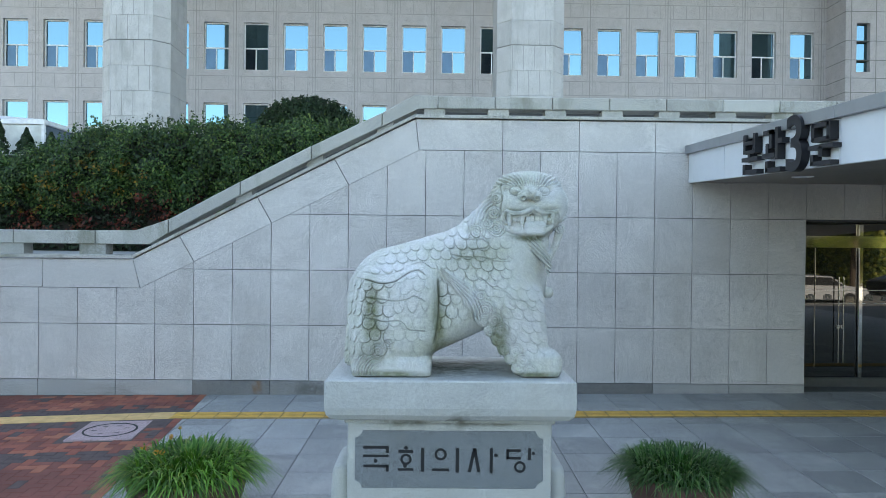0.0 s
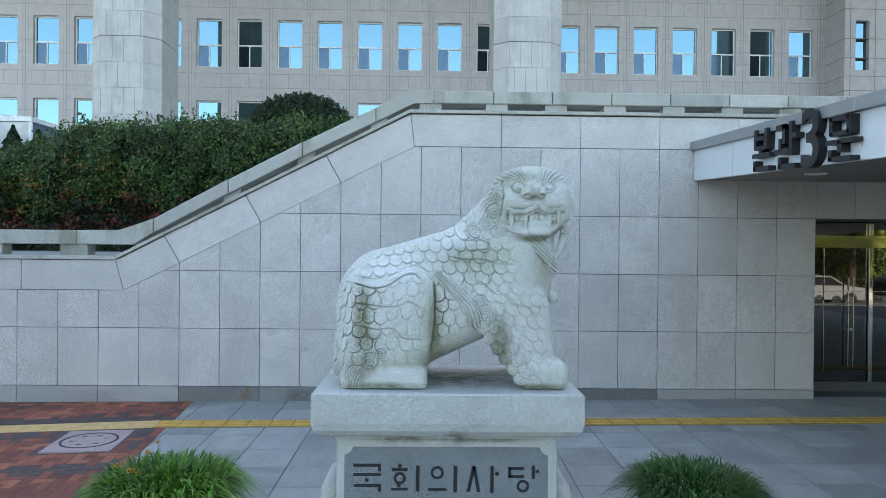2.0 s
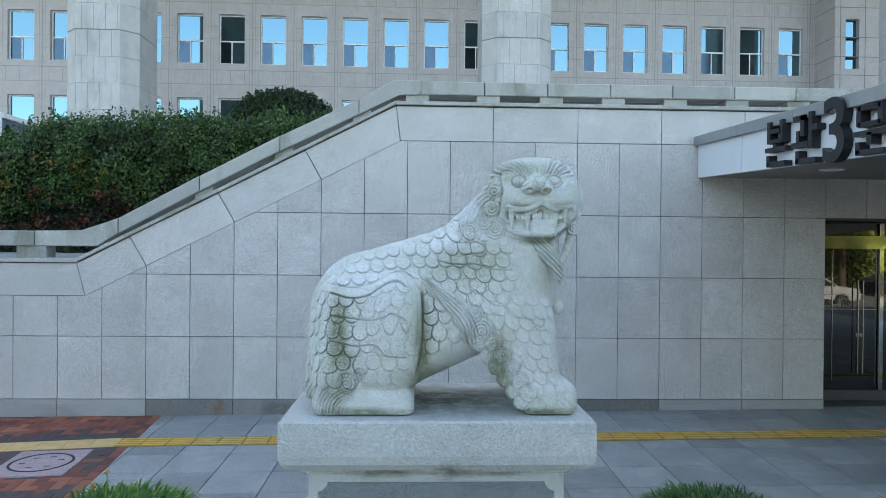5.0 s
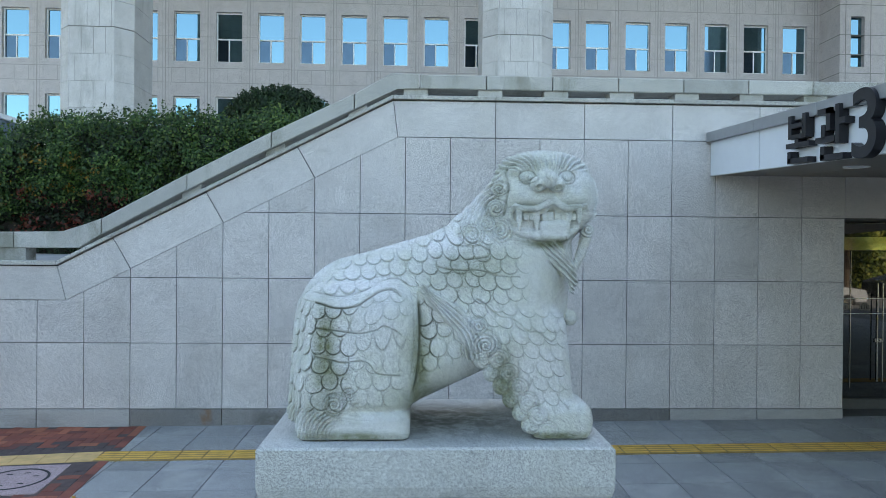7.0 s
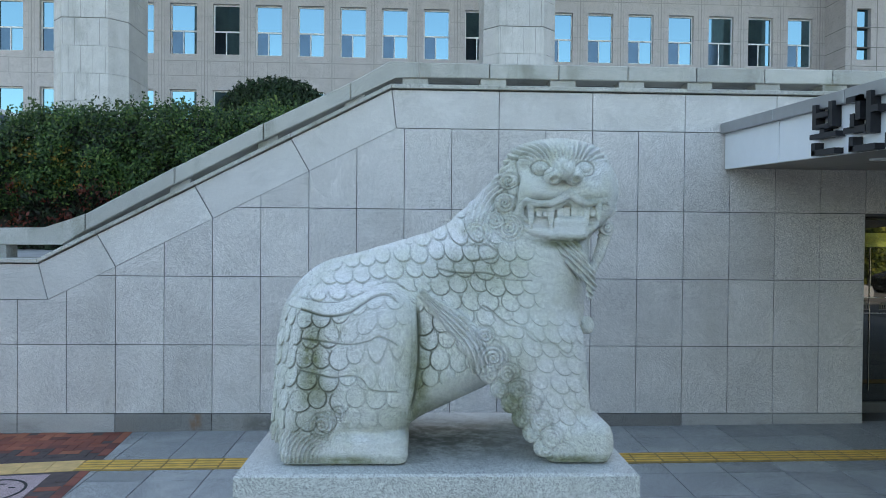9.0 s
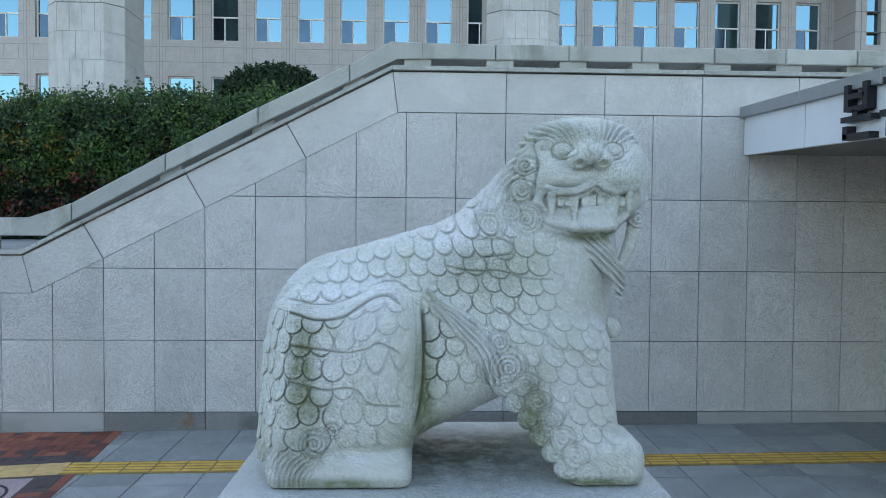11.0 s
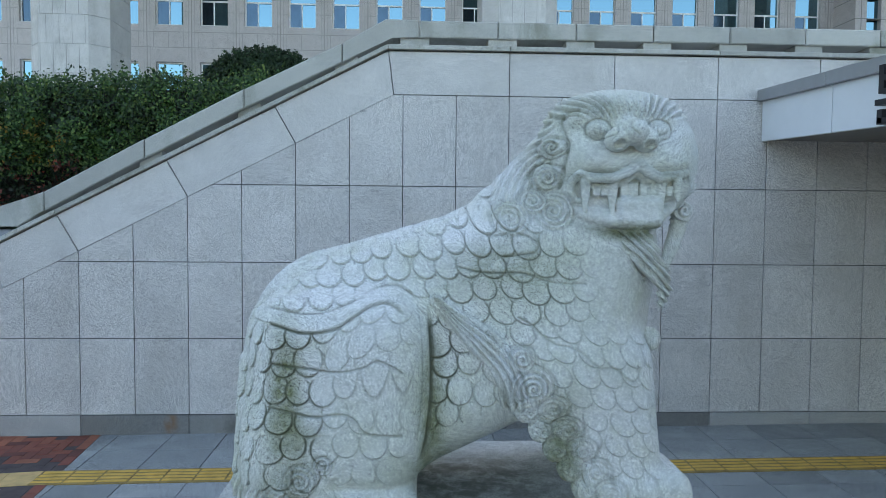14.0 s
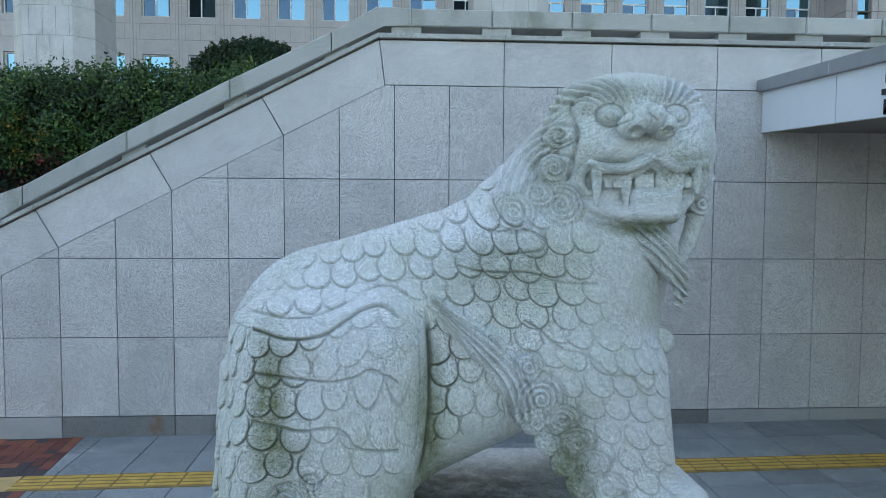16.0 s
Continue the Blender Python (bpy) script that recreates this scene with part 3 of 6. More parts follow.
def paving():
    root = empty("pavement", label="blue-grey granite slabs with red brick paving beside", kind="structure")
    tilt = Matrix(((1, 0, 0, 0), (0, 1, 0, 0), (0.0105, 0.015, 1, 0), (0, 0, 0, 1)))
    side = 0.6
    slab = bpy.data.meshes.new("slab")
    bm = box(-0.2955, 0.2955, -0.2955, 0.2955, -0.03, 0.0, 0.0035)
    bmesh.ops.transform(bm, matrix=tilt, verts=bm.verts)
    bm.to_mesh(slab)
    bm.free()
    slab.materials.append(PAVER)
    ys = [9.4, 10.0] + [8.50 - side * (i + 0.5) for i in range(8)]
    for y in ys:
        for i in range(29):
            x = -2.87 - side + side * i
            if y < 5.6 and not (-2.4 < x < 3.2):
                continue
            ob = part("paving_slab", slab, None, root)
            ob.location = (x, y, floor_z(x, y))
    bed = bmesh.new()
    vs = [bed.verts.new((x, y, floor_z(x, y) - 0.009)) for x, y in ((-3.9, 3.7), (14.4, 3.7), (14.4, 10.19), (-3.9, 10.19))]
    bed.faces.new(vs)
    part("bed", bed, JOINT, root)
    far = bmesh.new()
    rows = [5.2 - side * j for j in range(22)]
    for y in rows:
        for i in range(40):
            x = -8.27 + side * i
            if y > 3.7 and (-2.4 < x < 3.2 or (y > 5.0 and x < -3.4)):
                continue
            add_box(far, x - 0.2955, x + 0.2955, y - 0.2955, y + 0.2955, -0.03, 0.0)
    for v in far.verts:
        v.co.z += floor_z(v.co.x, v.co.y)
    me = part("distant_slabs", far, PAVER, root)
    tagged(me, kind="stuff")
    # row beside the tactile strip
    thin = bpy.data.meshes.new("thin_slab")
    bm = box(-0.2955, 0.2955, -0.151, 0.151, -0.03, 0.0, 0.0035)
    bmesh.ops.transform(bm, matrix=tilt, verts=bm.verts)
    bm.to_mesh(thin)
    bm.free()
    thin.materials.append(PAVER)
    for i in range(29):
        x = -2.87 - side + side * i
        ob = part("paving_slab", thin, None, root)
        ob.location = (x, 8.655, floor_z(x, 8.655))
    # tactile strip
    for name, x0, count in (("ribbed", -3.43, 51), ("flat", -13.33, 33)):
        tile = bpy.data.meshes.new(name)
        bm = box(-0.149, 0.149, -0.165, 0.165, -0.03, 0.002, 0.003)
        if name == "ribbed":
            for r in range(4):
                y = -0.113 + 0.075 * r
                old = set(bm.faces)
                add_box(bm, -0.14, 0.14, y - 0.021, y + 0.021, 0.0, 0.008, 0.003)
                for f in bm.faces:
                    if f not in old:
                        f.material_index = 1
        bmesh.ops.transform(bm, matrix=tilt, verts=bm.verts)
        bm.to_mesh(tile)
        bm.free()
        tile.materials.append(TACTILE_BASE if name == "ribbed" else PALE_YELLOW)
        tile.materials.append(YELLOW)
        for i in range(count):
            x = x0 + 0.3 * i + 0.15
            ob = part("tactile_tile", tile, None, root, "worn yellow tactile paving")
            y = 8.972 if name == "ribbed" else 8.972 + 0.11 * (x + 3.43)
            ob.location = (x, y, floor_z(x, y) + 0.007)
            if name == "flat":
                ob.rotation_euler.z = math.atan(0.11)
    return root


def brick_field(root):
    tilt = Matrix(((1, 0, 0, 0), (0, 1, 0, 0), (0.0105, 0.015, 1, 0), (0, 0, 0, 1)))
    kinds = {}
    for key, mat in (("red", BRICK), ("dark", BRICK_DARK)):
        me = bpy.data.meshes.new("brick_" + key)
        bm = box(-0.111, 0.111, -0.054, 0.054, -0.03, 0.0, 0.004)
        bmesh.ops.transform(bm, matrix=tilt, verts=bm.verts)
        bm.to_mesh(me)
        bm.free()
        me.materials.append(mat)
        kinds[key] = me
    rest = {"red": [], "dark": []}
    near, w, lift = 0, 0.113, 0.006
    spin = math.atan(0.095)
    co, si = math.cos(spin), math.sin(spin)
    put = lambda p, q: (-3.372 + p * co - q * si, 10.19 + p * si + q * co)
    bed = bmesh.new()
    vs = [bed.verts.new((x, y, floor_z(x, y) + 0.0015)) for x, y in ((-11, 5.0), put(0, -5.2), (-3.372, 10.185), (-11, 10.185))]
    bed.faces.new(vs)
    part("brick_bed", bed, BRICK_DARK, root)
    rng = random.Random(4)

    def lay(x, y, turn, dark):
        nonlocal near
        strip = 8.972 + 0.11 * (x + 3.43)
        if y > 10.15 or abs(y - strip) < 0.222 or y < 5.1:
            return
        mx, my = (x + 3.95) * co + (y - 8.25) * si, (y - 8.25) * co - (x + 3.95) * si
        if abs(mx) < 0.44 and abs(my) < 0.49:
            return
        key = "dark" if dark or rng.random() < 0.04 else "red"
        if x > -6.0 and near < 300:
            ob = part("brick", kinds[key], None, root)
            ob.location = (x, y, floor_z(x, y) + lift + rng.uniform(-0.002, 0.002))
            ob.rotation_euler.z = turn + spin
            near += 1
        else:
            rest[key].append((x, y, turn + spin))

    for i in range(24):
        lay(*put(-0.058, -0.1 - 0.227 * i), math.pi / 2, False)
    for row in range(-8, 46):
        for col in range(66):
            lying, standing = (col - row) % 4 == 0, (col - row) % 4 == 3
            if not (lying or standing):
                continue
            p, q = -0.118 - (col + 0.5) * w - (0.5 * w if lying else 0), -(row + 0.5) * w - (0.5 * w if standing else 0)
            dark = -0.98 < q < -0.74 or -1.75 < q < -1.52 or -3.0 < q < -2.75 or (q < -2.75 and -1.75 < p < -1.4) or (-3.6 < q < -3.3 and p < -2.4)
            lay(*put(p, q), 0 if lying else math.pi / 2, dark)
    for key, spots in rest.items():
        base = np.array([v.co for v in kinds[key].vertices])
        polys = [tuple(p.vertices) for p in kinds[key].polygons]
        verts, faces = [], []
        for i, (x, y, turn) in enumerate(spots):
            cs, sn = math.cos(turn), math.sin(turn)
            spun = np.stack([base[:, 0] * cs - base[:, 1] * sn, base[:, 0] * sn + base[:, 1] * cs, base[:, 2]], 1)
            verts.append(spun + np.array([x, y, floor_z(x, y) + lift]))
            faces += [tuple(k + i * len(base) for k in p) for p in polys]
        if spots:
            ob = part("brick_rest", mesh_data("brick_rest", np.concatenate(verts), faces, kinds[key].materials[0]), None, root)
            tagged(ob, "clay brick paving", kind="stuff")


def manhole():
    x, y = -3.95, 8.25
    root = empty("manhole_cover", x, y, floor_z(x, y) + 0.007, 6, label="square pinkish stone cover with a black ring", category="manhole cover")
    pink = granite("pink_granite", (0.47, 0.345, 0.34), 0.3, 143.3, vary=0.0)
    part("plate", box(-0.39, 0.39, -0.44, 0.44, -0.03, 0.006, 0.004), pink, root)
    bm = bmesh.new()
    ring(bm, 0, 0, 0.325, 0.298, 0.0065, 0.0095, flat=True)
    part("ring", bm, CARVED, root, "black inlaid ring")
    for a in (0.4, 1.3, 2.2, 3.3, 4.4, 5.4):
        px, py = 0.19 * math.cos(a), 0.19 * math.sin(a)
        part("slot", box(px - 0.03, px + 0.03, py - 0.009, py + 0.009, 0.006, 0.009), CARVED, root)


def ring(bm, cx, cz, r1, r0, d0, d1, flat=False, steps=36):
    """A flat ring between radii r0 and r1; in the x-z plane between y = d0 and d1, or lying flat between z = d0 and d1."""
    put = (lambda a, b, d: (a, b, d)) if flat else (lambda a, b, d: (a, d, b))
    loops = []
    for r, d in ((r0, d0), (r1, d0), (r1, d1), (r0, d1)):
        loops.append([bm.verts.new(put(cx + r * math.cos(2 * math.pi * i / steps), cz + r * math.sin(2 * math.pi * i / steps), d)) for i in range(steps)])
    for k in range(4):
        a, b = loops[k], loops[(k + 1) % 4]
        for i in range(steps):
            bm.faces.new((a[i], a[(i + 1) % steps], b[(i + 1) % steps], b[i]))
    bmesh.ops.recalc_face_normals(bm, faces=bm.faces)
    return bm


# ---- entrance canopy and door ----
CAN_X, CAN_FALL = 4.12, 0.045


def can_z(y, z_at_wall):
    return z_at_wall - CAN_FALL * (FACE - y)


def canopy():
    root = empty("entrance_canopy", label="white panelled entrance canopy with grey metal edge", category="canopy")
    y1 = FACE - 0.01
    shear = Matrix(((1, 0, 0, 0), (0, 1, 0, 0), (0, CAN_FALL, 1, -CAN_FALL * FACE), (0, 0, 0, 1)))

    def sheared(bm):
        bmesh.ops.transform(bm, matrix=shear, verts=bm.verts)
        return bm

    cuts = [y1, 8.87, 6.2, 3.0, 0.0, -3.0]
    for a, b in zip(cuts, cuts[1:]):
        part("fascia_panel", sheared(box(CAN_X, CAN_X + 0.06, b + 0.006, a - 0.006, 3.42, 3.875, 0.003)), WHITE, root)
    cuts = [y1, 8.9, 7.65, 6.2, 3.4, 0.0, -3.0]
    for a, b in zip(cuts, cuts[1:]):
        part("edge_trim", sheared(box(CAN_X - 0.06, CAN_X + 0.4, b + 0.004, a - 0.004, 3.875, 4.005, 0.004)), TRIM, root, "grey metal edge trim")
    part("roof", sheared(box(CAN_X + 0.05, 14, -3, y1, 3.55, 3.86)), CONCRETE, root)
    for i in range(10):
        a = CAN_X + 0.07 + 1.0 * i
        for j in range(4):
            b = y1 - 3.2 * j
            part("soffit_panel", sheared(box(a + 0.004, a + 0.996, b - 3.196, b - 0.004, 3.43, 3.45, 0.002)), SOFFIT, root)
    for x, y in ((4.9, 8.3), (6.6, 8.3), (4.9, 5.4), (6.6, 5.4)):
        z = can_z(y, 3.43)
        bm = bmesh.new()
        ring(bm, x, y, 0.13, 0.10, z - 0.012, z + 0.005, flat=True)
        light = part("downlight", bm, FRAME, root, "round recessed downlight, unlit")
        bm = lathe([(0.1, z - 0.003), (0.1, z + 0.004)], 24, x, y)
        part("lens", bm, WHITE, light)
    for y in (-2.0,):
        part("pillar", box(4.6, 5.2, y - 0.3, y + 0.3, floor_z(5, y) - 0.1, can_z(y, 3.45), 0.01), BAND, root)
        part("pillar", box(12.6, 13.2, y - 0.3, y + 0.3, floor_z(13, y) - 0.1, can_z(y, 3.45), 0.01), BAND, root)
    return root


def sign_letters():
    """Dark standing letters on the canopy: s runs along the reading direction, from the wall outwards."""
    root = empty("gate_sign", label="dark raised sign letters on the white canopy edge", category="sign")
    d0, d1 = CAN_X - 0.005, CAN_X - 0.095

    def letter(boxes, name="letter"):
        bm = bmesh.new()
        for s0, s1, z0, z1 in boxes:
            ya, yb = 8.30 - s1, 8.30 - s0
            vs = add_box(bm, d1, d0, ya, yb, 0, 1, 0.0)
        bm.verts.ensure_lookup_table()
        for i, (s0, s1, z0, z1) in enumerate(boxes):
            for v in bm.verts[8 * i: 8 * i + 8]:
                v.co.z = can_z(v.co.y, z0 if v.co.z < 0.5 else z1)
        part(name, bm, LETTER, root)

    b = 3.415  # foot of the letters at the wall line
    t = 0.062
    h = lambda v: b + v
    # first letter
    s = 0.17
    b += 0.02
    letter([(s + .04, s + .04 + t, h(.245), h(.485)), (s + .36 - t, s + .36, h(.245), h(.485)), (s + .1, s + .32, h(.35), h(.40)), (s + .1, s + .32, h(.235), h(.285)),
            (s + .165, s + .235, h(.195), h(.25)), (s, s + .42, h(.15), h(.20)), (s + .03, s + .03 + t, h(.0), h(.115)), (s + .03, s + .40, h(-.01), h(.045))])
    # second letter
    s = 0.73
    b -= 0.01
    letter([(s, s + .20, h(.43), h(.485)), (s + .135, s + .20, h(.27), h(.485)), (s + .06, s + .12, h(.2), h(.33)), (s - .03, s + .27, h(.16), h(.215)),
            (s + .28, s + .28 + t, h(.135), h(.50)), (s + .34, s + .43, h(.31), h(.37)), (s + .05, s + .05 + t, h(.0), h(.125)), (s + .05, s + .40, h(-.01), h(.045))])
    # last letter
    s = 1.72
    b = 3.425
    letter([(s + .03, s + .09, h(.25), h(.43)), (s + .31, s + .37, h(.25), h(.43)), (s + .05, s + .35, h(.385), h(.43)), (s + .05, s + .35, h(.24), h(.285)),
            (s - .02, s + .42, h(.165), h(.21)), (s + .17, s + .235, h(.085), h(.19)), (s + .02, s + .08, h(.01), h(.115)), (s + .02, s + .38, h(.0), h(.045))])
    text = bpy.data.curves.new("numeral", "FONT")
    text.body, text.size, text.extrude, text.offset = "3", 0.84, 0.045, 0.012
    text.materials.append(LETTER)
    ob = new("numeral", text)
    s0 = 1.21
    y = 8.30 - s0
    ob.matrix_world = Matrix.Translation((CAN_X - 0.05, y, can_z(y, b - 0.02))) @ Matrix(((0, 0, -1, 0), (-1, 0, 0, 0), (0, 1, 0, 0), (0, 0, 0, 1)))
    dg = bpy.context.evaluated_depsgraph_get()
    me = bpy.data.meshes.new_from_object(ob.evaluated_get(dg))
    m = ob.matrix_world.copy()
    bpy.data.objects.remove(ob)
    me.transform(m)
    if not me.materials:
        me.materials.append(LETTER)
    part("numeral", me, LETTER, root)
    return root


def glass_door():
    """The glazed entrance beside the wall's end."""
    gy = 10.85
    root = empty("door_1", label="dark glazed entrance doors with steel frame, closed", kind="structure")
    n = Nodes("dark_door_glass", 0.02, 0.0, 1.0)
    n.color((0.012, 0.014, 0.015))
    n.bsdf.inputs["Coat Weight"].default_value = 1.0
    n.bsdf.inputs["Coat Roughness"].default_value = 0.01
    glass = n.mat
    f = floor_z(8, gy)
    x = 6.02
    for i, w in enumerate((1.27, 1.3, 1.3, 1.3)):
        x1 = x + w
        part("pane", box(x + 0.0, x1 - 0.06, gy + 0.02, gy + 0.032, f + 0.1, 2.43), glass, root)
        part("transom_pane", box(x + 0.0, x1 - 0.06, gy + 0.02, gy + 0.032, 2.63, 2.83), glass, root)
        part("mullion", box(x1 - 0.05, x1 + 0.015, gy - 0.03, gy + 0.05, f, 2.84, 0.004), POLISHED, root)
        part("leaf_edge", box(x + 0.50, x + 0.508, gy + 0.006, gy + 0.014, f + 0.25, 2.42), STEEL, root, "bright glass edge")
        for hx in (0.87, 0.95):
            part("pull_handle", add_rod(bmesh.new(), (x + hx, gy - 0.05, f + 0.35), (x + hx, gy - 0.05, 1.95), 0.010), STEEL, root, "tall steel pull handle")
        part("lock", box(x + 0.87, x + 0.97, gy - 0.01, gy + 0.03, 1.08, 1.14, 0.004), STEEL, root)
        for k in (0.42, 0.85):
            for z0, z1 in ((1.5, 1.506), (1.72, 1.726)):
                part("stripe", box(x + 0.02, x1 - 0.08, gy + 0.012, gy + 0.016, z0, z1), FRAME, root) if k < 0.5 else None
        for k in range(3):
            xm = x + 0.14 + 0.29 * k
            bm = bmesh.new()
            add_box(bm, xm - 0.08, xm + 0.08, gy + 0.012, gy + 0.016, 1.55, 1.565)
            for c in range(6):
                add_box(bm, xm - 0.068 + 0.025 * c, xm - 0.058 + 0.025 * c, gy + 0.012, gy + 0.016, 1.568, 1.62)
            add_box(bm, xm - 0.075, xm + 0.075, gy + 0.012, gy + 0.016, 1.622, 1.632)
            add_box(bm, xm - 0.035, xm + 0.035, gy + 0.012, gy + 0.016, 1.635, 1.655)
            part("emblem", bm, DULL, root, "pale frosted emblem band")
        x = x1
    part("head_rail", box(6.0, 11.2, gy - 0.04, gy + 0.06, 2.43, 2.63, 0.004), POLISHED, root, "polished steel head rail")
    part("top_rail", box(6.0, 11.2, gy - 0.04, gy + 0.06, 2.82, 2.90, 0.004), POLISHED, root)
    part("threshold", box(6.0, 11.2, gy - 0.05, gy + 0.08, f - 0.05, f + 0.1, 0.004), THRESH, root)
    part("lobby", box(6.0, 11.2, gy + 0.1, gy + 0.14, f - 0.1, 2.9), DARK, root)
    part("jamb", box(DOOR_LEFT - 0.35, DOOR_LEFT - 0.001, FACE + 0.031, gy + 0.1, f - 0.3, 2.84), WALL, root)
    part("far_wall", box(11.2, 14.4, FACE, gy + 0.1, f - 0.3, 2.84), WALL, root)


# ---- the building behind ----
BLD_Y, BLD_S = 38.0, 0.9504


def building():
    root = empty("assembly_building", 0, BLD_Y, 0, 0.7, label="long grey stone public building with rows of blue windows", category="building")
    root.matrix_world = Matrix.Translation((0.108 * (1 - BLD_S), BLD_Y, 2.424 * (1 - BLD_S))) @ pose(0, 0, 0, 0, 0, 0.7) @ Matrix.Scale(BLD_S, 4)
    pitch, x_first = 2.336, -8.95 - 2.336 * 7
    floors = [(7.85, 10.68), (12.62, 15.44), (17.4, 20.2)]
    n_win = 21
    left, right = -40.0, 60.0
    # wall in strips so that the windows are real openings
    th = 0.5
    bm = bmesh.new()
    zs = [5.0]
    for a, b in floors:
        zs += [a, b]
    zs += [24.0]
    for i in range(0, len(zs), 2):
        add_box(bm, left, right, 0, th, zs[i], zs[i + 1])
    w = 1.46
    for a, b in floors:
        x = left
        for i in range(n_win):
            x0 = x_first + pitch * i
            add_box(bm, x, x0, 0, th, a, b)
            x = x0 + w
        add_box(bm, x, right, 0, th, a, b)
    part("wall", bm, FACADE, root)
    part("inside", box(left, right, th + 0.25, th + 0.6, 5, 24), DARK, root)
    # joints standing back as thin dark lines between facing stones
    bm = bmesh.new()
    for i in range(n_win + 1):
        xc = x_first + pitch * i - (pitch - w) / 2
        for dx, ww in ((-0.16, 0.02), (0.0, 0.05), (0.16, 0.02)):
            add_box(bm, xc + dx - ww / 2, xc + dx + ww / 2, -0.004, 0.0, 5, 24)
    for z in (11.44, 12.26, 16.09, 16.9, 21.0, 6.6):
        add_box(bm, left, right, -0.0045, -0.0005, z - 0.018, z + 0.018)
    for z0, z1 in ((11.44, 12.26), (16.09, 16.9)):
        for i in range(n_win * 3):
            xc = x_first + pitch / 3 * i - 0.1
            add_box(bm, xc - 0.012, xc + 0.012, -0.004, 0.0, z0 + 0.02, z1 - 0.02)
    for a, b in floors:
        for i in range(n_win + 1):
            xc = x_first + pitch * i - (pitch - w) / 2
            for k in (0.25, 0.5, 0.75):
                z = a + (b - a) * k
                add_box(bm, xc - 0.42, xc + 0.42, -0.004, 0.0, z - 0.012, z + 0.012)
    ob = part("stone_joint", bm, plain("facade_joint", (0.34, 0.33, 0.32), 0.9), root)
    for a, b in floors:
        mid = a + (b - a) * 0.47
        for i in range(n_win):
            x0 = x_first + pitch * i
            win = part("window", box(x0 - 0.0, x0 + w, 0.18, 0.22, a, a + 0.07), FRAME, root)
            bm = bmesh.new()
            add_box(bm, x0, x0 + 0.07, 0.2, 0.3, a + 0.07, b)
            add_box(bm, x0 + w - 0.05, x0 + w, 0.2, 0.3, a + 0.07, b)
            add_box(bm, x0 + 0.07, x0 + w - 0.05, 0.2, 0.3, b - 0.08, b)
            add_box(bm, x0 + 0.07, x0 + w - 0.05, 0.2, 0.3, mid - 0.04, mid + 0.04)
            add_box(bm, x0 + 0.66, x0 + 0.72, 0.2, 0.3, a + 0.07, mid - 0.04)
            part("window_frame", bm, FRAME, win)
            part("upper_pane", box(x0 + 0.07, x0 + w - 0.05, 0.25, 0.262, mid + 0.04, b - 0.08), MIRROR, win)
            part("lower_pane", box(x0 + 0.72, x0 + w - 0.05, 0.25, 0.262, a + 0.07, mid - 0.04), MIRROR, win)
            part("screen_pane", box(x0 + 0.07, x0 + 0.66, 0.235, 0.247, a + 0.07, mid - 0.04), SCREEN, win, "darker sliding pane with insect screen")
    # the bay that stands forward at the far end
    bm = bmesh.new()
    add_box(bm, 23.62, 24.25, -1.9, 0.3, 5, 24)
    add_box(bm, 25.05, right, -1.9, 0.3, 5, 24)
    zz = [5.0] + [v for ab in floors for v in ab] + [24.0]
    for i in range(0, len(zz), 2):
        add_box(bm, 24.25, 25.05, -1.9, 0.3, zz[i], zz[i + 1])
    part("projecting_bay", bm, FACADE, root)
    for a, b in floors:
        win = part("window", box(24.25, 25.05, -1.62, -1.6, a, b), MIRROR, root)
        part("window_frame", box(24.25, 24.32, -1.68, -1.6, a, b), FRAME, win)
    bm = bmesh.new()
    for z in (7.1, 8.4, 9.7, 11.44, 12.26, 13.3, 14.4, 16.09, 16.9):
        add_box(bm, 23.615, right, -1.905, 0.0, z - 0.018, z + 0.018)
    for x in (23.95, 25.4, 26.6, 27.8):
        add_box(bm, x - 0.02, x + 0.02, -1.9045, -1.0, 5.1, 23.9)
    part("bay_joint", bm, plain_joint, root)
    part("roof", box(left - 1, right + 1, -14, 20, 24, 26), FACADE, root)
    return root


def column(cx):
    yf = 28.0
    root = empty("portico_column", cx, yf, 0, 0.7, label="tall pale stone column, chamfered, streaked with dirt", category="column", group="portico columns")
    hw, ch, dp = 1.43, 0.55, 3.0
    outline = [(-hw + ch, 0), (hw - ch, 0), (hw, ch), (hw, dp - ch), (hw - ch, dp), (-hw + ch, dp), (-hw, dp - ch), (-hw, ch)]
    zs = [5.55 + 1.05 * i for i in range(17)]
    for i, z in enumerate(zs):
        bm = bmesh.new()
        g = 0.035 if i == 5 else 0.012
        lo = [bm.verts.new((x, y, z + g)) for x, y in outline]
        hi = [bm.verts.new((x, y, z + 1.05)) for x, y in outline]
        bm.faces.new(lo[::-1])
        bm.faces.new(hi)
        for k in range(8):
            bm.faces.new((lo[k], lo[(k + 1) % 8], hi[(k + 1) % 8], hi[k]))
        part("drum", bm, COLUMN, root)
        bm = bmesh.new()
        off = 0.22 if i % 2 else 0.0
        for k in range(4):
            x = -hw + ch + 0.05 + off + 0.46 * k
            if x < hw - ch:
                add_box(bm, x - 0.006, x + 0.006, -0.004, 0, z + 0.03, z + 1.03)
        part("joint", bm, plain_joint, root)
    bm = bmesh.new()
    s = 0.03
    vs = [[bm.verts.new((x * 0.985, y + (s if y < 1 else -s), z)) for x, y in outline] for z in (5.0, 24.0)]
    for k in range(8):
        bm.faces.new((vs[0][k], vs[0][(k + 1) % 8], vs[1][(k + 1) % 8], vs[1][k]))
    part("core", bm, plain_joint, root)


